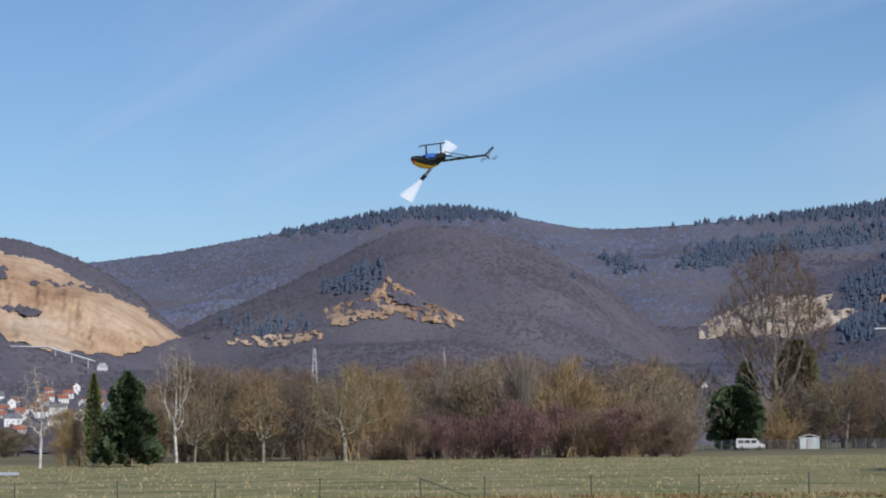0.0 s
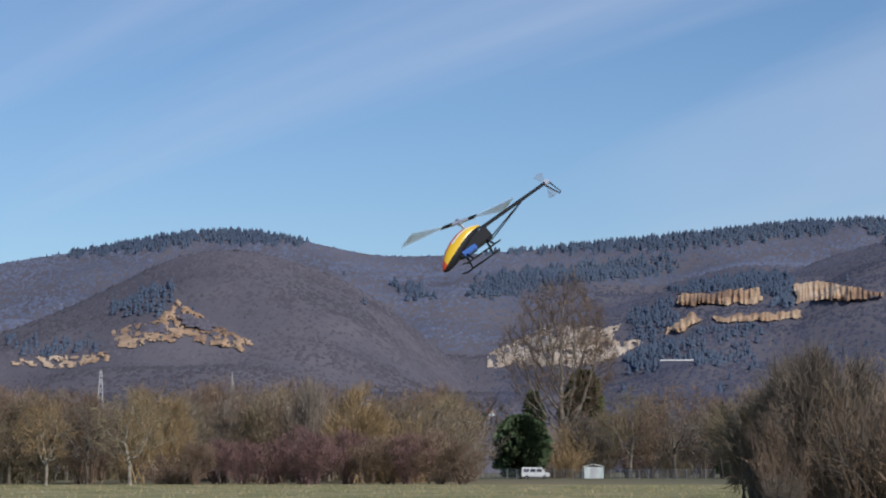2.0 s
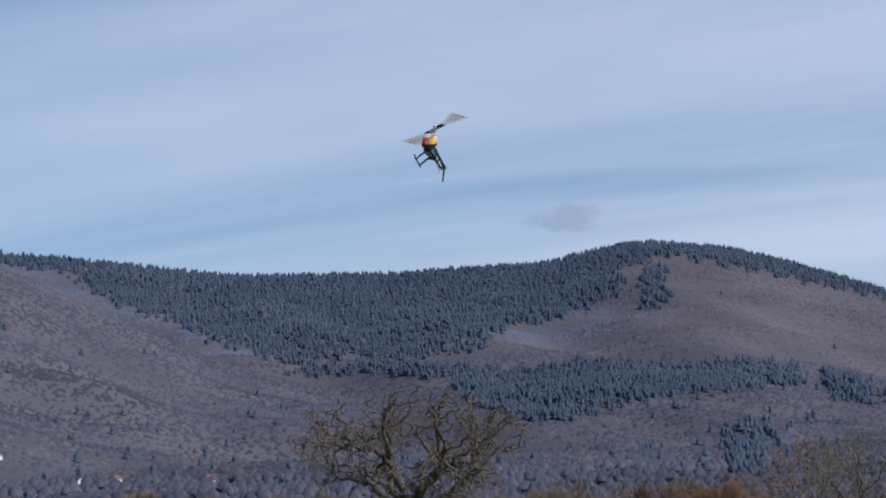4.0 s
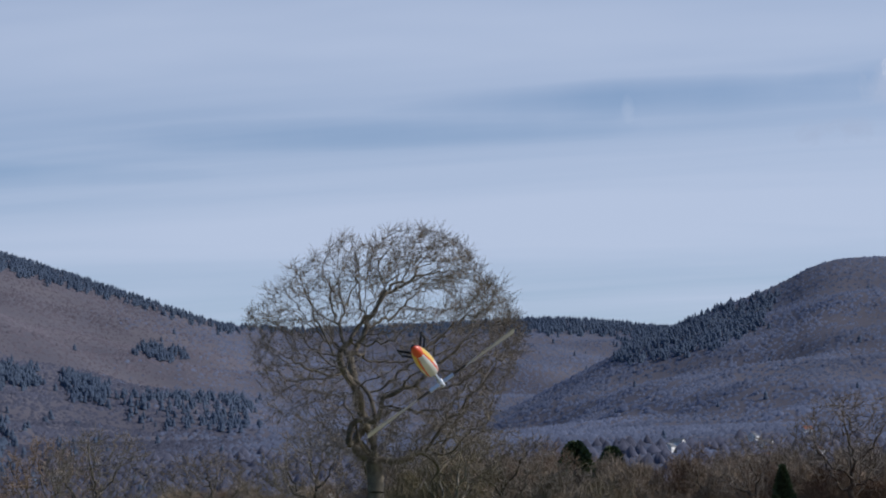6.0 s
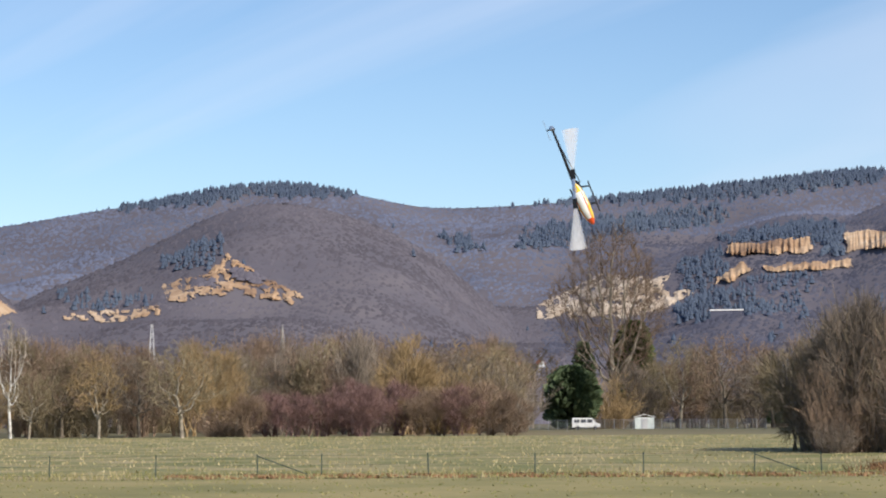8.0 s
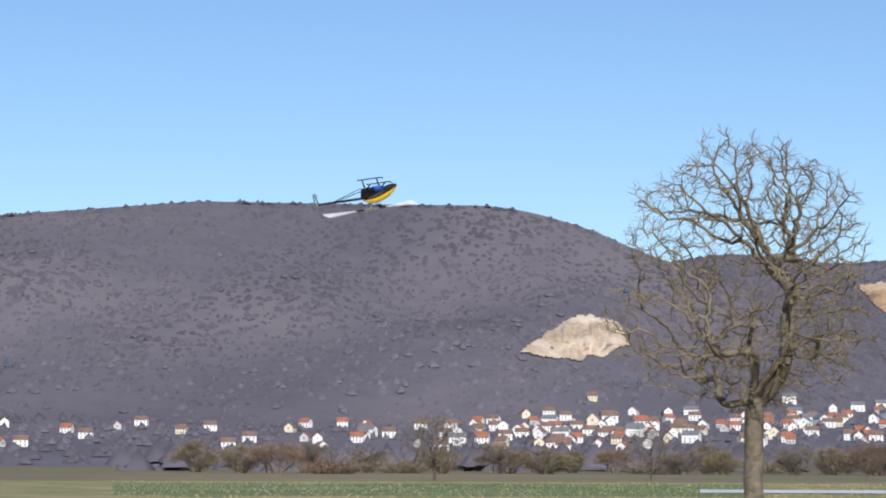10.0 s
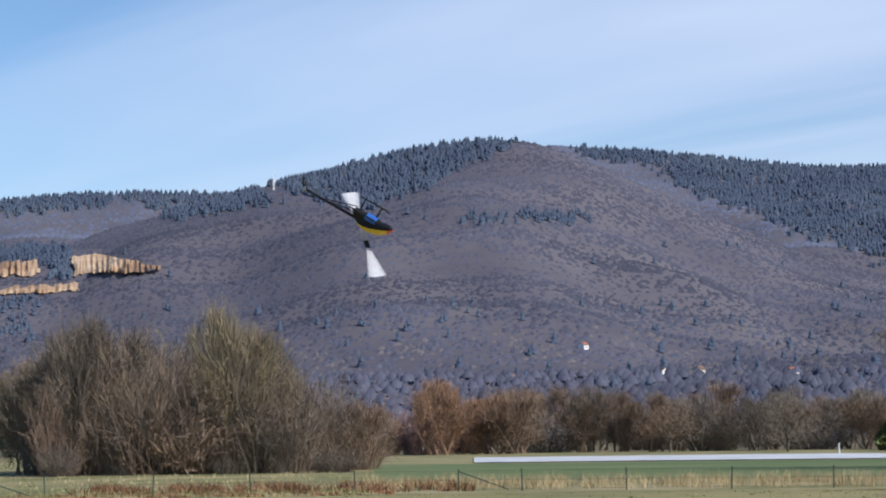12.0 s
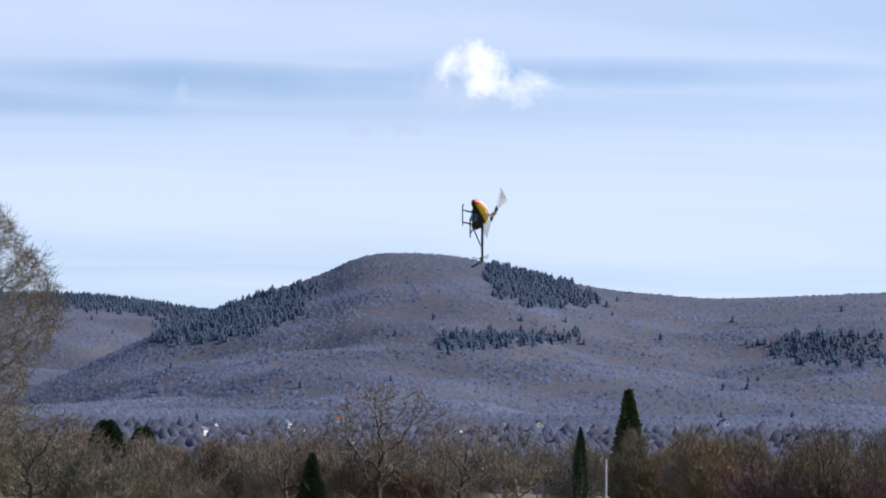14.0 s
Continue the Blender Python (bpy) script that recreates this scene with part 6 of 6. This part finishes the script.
# ---- what moves ----
def motions():
    walk(heli, [
        (0, flown(-0.140, 32.620, 6.219, 0.0492, 0.2794, -0.8502, -0.4435)),
        (0.1, flown(-0.085, 32.509, 6.975, -0.1060, 0.3704, -0.8053, -0.4507)),
        (0.2, flown(-0.150, 32.371, 7.740, -0.3511, 0.5614, -0.6607, -0.3537)),
        (0.3, flown(-0.245, 32.302, 8.209, -0.4925, 0.6341, -0.5345, -0.2638)),
        (0.4, flown(-0.296, 32.269, 8.433, -0.7014, 0.6406, -0.3096, 0.0432)),
        (0.5, flown(-0.211, 32.243, 8.618, -0.8100, 0.5192, -0.1039, 0.2521)),
        (0.6, flown(-0.081, 32.227, 8.717, -0.7225, 0.4235, 0.1562, 0.5237)),
        (0.7, flown(0.119, 32.211, 8.935, -0.6011, 0.3582, 0.3135, 0.6419)),
        (0.8, flown(0.400, 31.177, 8.848, -0.3626, 0.1652, 0.2161, 0.8914)),
        (0.9, flown(0.533, 30.208, 8.747, -0.1761, 0.0319, 0.0104, 0.9838)),
        (1, flown(0.639, 29.234, 8.375, -0.0563, -0.3239, 0.3663, 0.8705)),
        (1.1, flown(0.761, 28.259, 7.905, 0.1200, -0.5630, 0.5552, 0.6004)),
        (1.1333, flown(0.695, 27.972, 7.641, 0.3882, -0.5562, 0.6138, 0.4040)),
        (1.1667, flown(0.629, 27.684, 7.377, 0.6121, -0.4861, 0.6025, 0.1616)),
        (1.2, flown(0.563, 27.397, 7.112, 0.7662, -0.3606, 0.5225, -0.0991)),
        (1.3, flown(0.642, 26.609, 6.321, 0.9627, -0.0376, 0.2486, -0.1002)),
        (1.4, flown(0.662, 26.222, 5.407, 0.9864, 0.0213, -0.0149, -0.1623)),
        (1.5, flown(0.905, 25.689, 4.737, 0.9005, -0.0715, -0.1137, -0.4136)),
        (1.6, flown(1.098, 24.684, 4.067, 0.6668, -0.1179, -0.1729, -0.7153)),
        (1.7, flown(1.286, 23.692, 3.842, 0.4979, -0.1666, 0.0454, -0.8499)),
        (1.8, flown(1.652, 23.266, 3.744, 0.2088, -0.1174, 0.1872, -0.9527)),
        (1.9, flown(1.885, 21.798, 3.912, 0.0600, 0.0405, -0.0097, -0.9973)),
        (2, flown(2.269, 21.708, 4.375, 0.0131, 0.3119, -0.1487, -0.9383)),
        (2.1, flown(2.572, 22.091, 4.737, 0.0250, 0.4907, -0.2780, -0.8254)),
        (2.2, flown(2.996, 23.504, 5.208, -0.1410, 0.6435, -0.3970, -0.6391)),
        (2.5, flown(5.200, 23.479, 5.793, 0.3513, 0.6677, -0.0823, -0.6512)),
        (2.8, flown(7.449, 23.237, 6.310, 0.7578, 0.5324, 0.1653, -0.3390)),
        (3.1, flown(9.728, 22.776, 6.719, 0.8919, 0.3158, 0.2709, 0.1769)),
        (3.4, flown(11.896, 22.187, 6.880, 0.6814, 0.1232, 0.2248, 0.6856)),
        (3.7, flown(13.975, 21.478, 6.818, 0.2000, 0.0413, 0.0839, 0.9753)),
        (4, flown(15.986, 20.627, 6.613, -0.3632, 0.1005, -0.0540, 0.9247)),
        (4.3, flown(17.909, 19.632, 6.367, -0.7843, 0.2623, -0.0944, 0.5543)),
        (4.3333, flown(18.050, 19.442, 6.541, -0.7815, 0.3202, -0.3152, 0.4328)),
        (4.3667, flown(18.190, 19.253, 6.716, -0.7266, 0.3566, -0.5150, 0.2824)),
        (4.4, flown(18.331, 19.064, 6.891, -0.6230, 0.3692, -0.6803, 0.1131)),
        (4.5, flown(18.493, 18.271, 7.061, -0.6021, 0.3482, -0.6232, -0.3576)),
        (4.6, flown(19.042, 17.682, 7.037, -0.4432, 0.0631, -0.6808, -0.5797)),
        (4.7, flown(19.622, 16.944, 6.948, -0.1878, -0.2926, -0.8585, -0.3770)),
        (4.8, flown(19.008, 15.585, 6.585, 0.1439, -0.4174, -0.6358, -0.6331)),
        (4.9, flown(20.041, 15.797, 6.743, 0.2580, -0.4724, -0.1944, -0.8201)),
        (5, flown(20.066, 15.793, 6.647, 0.3940, -0.6302, 0.2597, -0.6166)),
        (5.1, flown(20.300, 15.579, 6.554, 0.4744, -0.7067, 0.4069, -0.3316)),
        (5.2, flown(20.516, 15.194, 6.339, 0.4903, -0.5229, 0.6929, -0.0779)),
        (5.3, flown(20.798, 14.838, 6.023, 0.5323, -0.1598, 0.8194, -0.1405)),
        (5.4, flown(20.535, 13.772, 5.506, 0.3996, 0.3042, 0.8647, -0.0070)),
        (5.5, flown(20.774, 13.409, 5.167, 0.1922, 0.2801, 0.9378, 0.0714)),
        (5.5333, flown(20.549, 13.114, 4.958, 0.1085, 0.2627, 0.8574, 0.4290)),
        (5.5667, flown(20.323, 12.819, 4.748, 0.0094, 0.2081, 0.6557, 0.7257)),
        (5.6, flown(20.097, 12.525, 4.539, -0.0911, 0.1241, 0.3610, 0.9198)),
        (5.6333, flown(20.161, 12.503, 4.411, -0.0653, 0.3037, 0.1260, 0.9421)),
        (5.6667, flown(20.225, 12.481, 4.284, -0.0338, 0.4563, -0.1201, 0.8810)),
        (5.7, flown(20.289, 12.458, 4.156, 0.0007, 0.5685, -0.3556, 0.7418)),
        (5.8, flown(18.490, 11.632, 3.819, 0.2381, 0.6574, -0.6697, 0.2505)),
        (5.9, flown(17.540, 11.098, 3.688, 0.1794, 0.5215, -0.8327, 0.0493)),
        (6, flown(16.430, 10.898, 3.431, -0.0302, 0.2365, -0.9198, 0.3115)),
        (6.1, flown(14.720, 10.743, 3.397, -0.1067, 0.1209, -0.8998, 0.4053)),
        (6.2, flown(14.057, 10.952, 3.451, -0.1637, -0.2199, -0.8783, 0.3917)),
        (6.3, flown(13.321, 11.007, 3.466, -0.1988, -0.0833, -0.9433, 0.2524)),
        (6.4, flown(12.993, 11.316, 3.241, -0.2357, 0.3606, -0.8937, 0.1253)),
        (6.5, flown(12.588, 11.830, 3.134, 0.0831, 0.6372, -0.7595, -0.1007)),
        (6.6, flown(12.023, 12.478, 3.053, 0.4119, 0.7354, -0.5321, 0.0797)),
        (6.7, flown(11.246, 13.070, 3.012, 0.3093, 0.6045, -0.6975, 0.2291)),
        (6.8, flown(10.256, 13.802, 3.080, 0.1443, 0.3107, -0.8152, 0.4671)),
        (6.9, flown(9.248, 14.521, 3.101, 0.0040, 0.0671, -0.9653, 0.2522)),
        (7, flown(8.283, 15.197, 3.196, -0.1590, -0.2048, -0.8642, 0.4311)),
        (7.1, flown(7.141, 15.782, 3.219, -0.4404, -0.1266, -0.6789, 0.5737)),
        (7.1333, flown(6.801, 16.036, 3.221, -0.4918, -0.3797, -0.4487, 0.6423)),
        (7.1667, flown(6.461, 16.289, 3.223, -0.4821, -0.5856, -0.1627, 0.6310)),
        (7.2, flown(6.120, 16.543, 3.224, -0.4125, -0.7186, 0.1436, 0.5411)),
        (7.3, flown(5.302, 17.952, 3.275, -0.3382, -0.9041, 0.1745, 0.1945)),
        (7.4, flown(4.922, 20.240, 3.411, -0.5539, -0.6684, 0.4946, 0.0411)),
        (7.5, flown(4.405, 21.929, 3.608, -0.6172, -0.3201, 0.7176, -0.0400)),
        (7.6, flown(4.229, 22.479, 3.871, -0.3010, -0.2500, 0.8350, -0.3868)),
        (7.7, flown(4.282, 24.387, 4.183, -0.0522, -0.2839, 0.9458, -0.1488)),
        (7.7333, flown(4.361, 25.028, 4.376, 0.1411, -0.1752, 0.8921, -0.3918)),
        (7.7667, flown(4.441, 25.670, 4.570, 0.3188, -0.0469, 0.7393, -0.5913)),
        (7.8, flown(4.520, 26.311, 4.763, 0.4610, 0.0865, 0.5043, -0.7250)),
        (7.9, flown(4.128, 27.442, 4.949, 0.3471, 0.5350, 0.1713, -0.7510)),
        (8, flown(3.719, 28.537, 5.018, 0.5350, 0.6095, 0.2345, -0.5360)),
        (8.1, flown(3.599, 29.836, 4.969, 0.5181, 0.7520, 0.4011, 0.0724)),
        (8.1333, flown(3.553, 30.181, 4.818, 0.6353, 0.7075, 0.2396, 0.1958)),
        (8.1667, flown(3.508, 30.526, 4.667, 0.7163, 0.6227, 0.0644, 0.3081)),
        (8.2, flown(3.462, 30.871, 4.517, 0.7565, 0.5024, -0.1144, 0.4029)),
        (8.3, flown(3.248, 31.144, 4.366, 0.5935, 0.5656, -0.5662, 0.0850)),
        (8.4, flown(2.309, 31.669, 4.468, 0.3190, 0.5742, -0.7267, 0.2012)),
        (8.4333, flown(1.937, 31.815, 4.496, 0.4328, 0.3581, -0.7250, 0.3985)),
        (8.4667, flown(1.564, 31.961, 4.524, 0.5039, 0.1066, -0.6519, 0.5565)),
        (8.5, flown(1.192, 32.107, 4.552, 0.5254, -0.1553, -0.5145, 0.6597)),
        (8.6, flown(-0.836, 33.064, 4.767, 0.1211, -0.3833, -0.7461, 0.5309)),
        (8.7, flown(-1.931, 33.981, 4.797, -0.1192, -0.4450, -0.7535, 0.4691)),
        (8.8, flown(-3.289, 34.625, 4.739, -0.6331, -0.3689, -0.3810, 0.5640)),
        (8.9, flown(-4.987, 35.449, 4.759, -0.7883, -0.4388, -0.2638, 0.3412)),
        (9, flown(-6.526, 36.233, 4.656, -0.9803, -0.1558, -0.0114, 0.1209)),
        (9.1, flown(-7.978, 35.979, 4.529, -0.7960, -0.5624, 0.2120, -0.0715)),
        (9.2, flown(-9.453, 36.637, 4.445, -0.3166, -0.6656, 0.5250, -0.4255)),
        (9.5, flown(-12.772, 33.886, 5.178, -0.0009, -0.8959, 0.2100, -0.3914)),
        (9.8, flown(-14.477, 31.401, 5.822, 0.1974, -0.9424, -0.1996, -0.1819)),
        (10.1, flown(-14.431, 29.630, 6.194, 0.1998, -0.7777, -0.5890, 0.0907)),
        (10.4, flown(-12.618, 28.724, 6.217, 0.0115, -0.4445, -0.8472, 0.2906)),
        (10.7, flown(-8.974, 28.450, 5.904, -0.2814, -0.0403, -0.9065, 0.3123)),
        (11, flown(-3.746, 28.070, 5.346, -0.5455, 0.3172, -0.7659, 0.1233)),
        (11.3, flown(1.245, 26.765, 4.846, -0.6529, 0.5329, -0.4904, -0.2219)),
        (11.333, flown(1.824, 26.224, 4.859, -0.5433, 0.5165, -0.5061, -0.4264)),
        (11.367, flown(2.403, 25.684, 4.872, -0.4043, 0.4721, -0.4944, -0.6076)),
        (11.4, flown(2.982, 25.143, 4.885, -0.2432, 0.4021, -0.4559, -0.7559)),
        (11.5, flown(4.398, 25.411, 4.965, -0.0824, 0.1932, -0.4961, -0.8425)),
        (11.6, flown(5.431, 26.159, 4.994, 0.3714, -0.0819, -0.5407, -0.7503)),
        (11.7, flown(6.132, 25.594, 4.866, 0.6112, -0.2065, -0.6386, -0.4195)),
        (11.733, flown(6.407, 25.826, 4.822, 0.6655, -0.2920, -0.4370, -0.5299)),
        (11.767, flown(6.682, 26.058, 4.778, 0.6779, -0.3591, -0.2078, -0.6069)),
        (11.8, flown(6.957, 26.290, 4.734, 0.6475, -0.4035, 0.0345, -0.6456)),
        (11.833, flown(7.417, 26.336, 4.726, 0.5679, -0.5861, 0.2030, -0.5411)),
        (11.867, flown(7.877, 26.381, 4.717, 0.4434, -0.7224, 0.3555, -0.3939)),
        (11.9, flown(8.337, 26.426, 4.708, 0.2839, -0.8017, 0.4799, -0.2156)),
        (12, flown(10.097, 25.868, 4.799, 0.3788, -0.8041, 0.4481, 0.0956)),
        (12.1, flown(11.565, 25.739, 4.955, 0.3421, -0.7070, 0.5822, 0.2101)),
        (12.2, flown(12.840, 25.044, 5.111, 0.2250, -0.4012, 0.8497, 0.2578)),
        (12.3, flown(14.275, 24.862, 5.233, 0.0816, -0.1466, 0.9307, 0.3250)),
        (12.4, flown(15.134, 24.418, 5.224, -0.1293, 0.0924, 0.8326, 0.5306)),
        (12.5, flown(16.176, 24.374, 5.213, -0.1117, 0.1545, 0.8197, 0.5401)),
        (12.6, flown(17.025, 23.717, 5.192, 0.0781, -0.0484, 0.9043, 0.4170)),
        (12.7, flown(17.845, 23.043, 5.239, 0.2829, -0.3316, 0.8653, 0.2475)),
        (12.8, flown(19.088, 22.746, 5.393, 0.3681, -0.6009, 0.6552, 0.2722)),
        (12.9, flown(20.176, 21.826, 5.374, 0.2934, -0.7591, 0.5750, 0.0840)),
        (13, flown(21.662, 21.049, 5.400, 0.2254, -0.7345, 0.5454, -0.3350)),
        (13.1, flown(22.977, 20.298, 5.480, 0.2277, -0.5682, 0.4519, -0.6489)),
        (13.133, flown(23.289, 19.919, 5.515, 0.2573, -0.5086, 0.0907, -0.8166)),
        (13.167, flown(23.602, 19.540, 5.549, 0.2450, -0.3661, -0.2852, -0.8512)),
        (13.2, flown(23.915, 19.161, 5.584, 0.1927, -0.1639, -0.6147, -0.7471)),
        (13.3, flown(24.599, 18.270, 5.750, -0.0213, -0.1314, -0.9281, -0.3477)),
        (13.4, flown(25.434, 17.204, 5.865, -0.2989, -0.3058, -0.9024, 0.0529)),
        (13.5, flown(25.964, 16.210, 5.820, -0.3883, -0.0590, -0.8880, 0.2392)),
        (13.6, flown(26.582, 15.182, 5.648, -0.3793, 0.4015, -0.8175, 0.1630)),
        (13.7, flown(26.284, 13.748, 5.483, -0.1602, 0.6161, -0.7546, 0.1595)),
        (13.8, flown(25.159, 11.807, 5.153, 0.0267, 0.7478, -0.5851, 0.3125)),
        (13.9, flown(27.381, 11.561, 5.390, 0.0454, 0.6132, -0.6182, 0.4896)),
        (14, flown(29.562, 11.150, 5.922, 0.0167, 0.3402, -0.4543, 0.8232)),
    ])
    walk(rotor, [
        (0, pose(0, 0, 0.21, 0, 0, 144)),
        (0.5, pose(0, 0, 0.21, 0, 0, 57)),
        (1, pose(0, 0, 0.21, 0, 0, 96)),
        (1.5, pose(0, 0, 0.21, 0, 0, 9)),
        (2, pose(0, 0, 0.21, 0, 0, 36)),
        (2.2, pose(0, 0, 0.21, 0, 0, 50)),
        (4.3, pose(0, 0, 0.21, 0, 0, 30)),
        (4.5, pose(0, 0, 0.21, 0, 0, 39)),
        (5, pose(0, 0, 0.21, 0, 0, 60)),
        (5.7, pose(0, 0, 0.21, 0, 0, 80)),
        (6.4, pose(0, 0, 0.21, 0, 0, 72)),
        (6.5, pose(0, 0, 0.21, 0, 0, 36)),
        (7, pose(0, 0, 0.21, 0, 0, 108)),
        (7.5, pose(0, 0, 0.21, 0, 0, 48)),
        (8, pose(0, 0, 0.21, 0, 0, -18)),
        (8.5, pose(0, 0, 0.21, 0, 0, -66)),
        (9, pose(0, 0, 0.21, 0, 0, -9)),
        (9.2, pose(0, 0, 0.21, 0, 0, 0)),
        (11.3, pose(0, 0, 0.21, 0, 0, -40)),
        (11.5, pose(0, 0, 0.21, 0, 0, -63)),
        (12, pose(0, 0, 0.21, 0, 0, -141)),
        (12.5, pose(0, 0, 0.21, 0, 0, -120)),
        (13, pose(0, 0, 0.21, 0, 0, -168)),
        (13.2, pose(0, 0, 0.21, 0, 0, -243)),
        (13.6, pose(0, 0, 0.21, 0, 0, -200)),
        (14, pose(0, 0, 0.21, 0, 0, -156)),
    ])
    walk(tail, [(t * 0.5, pose(-0.935, -0.03, 0.03, 0, t * 67, 0)) for t in range(29)])


motions()
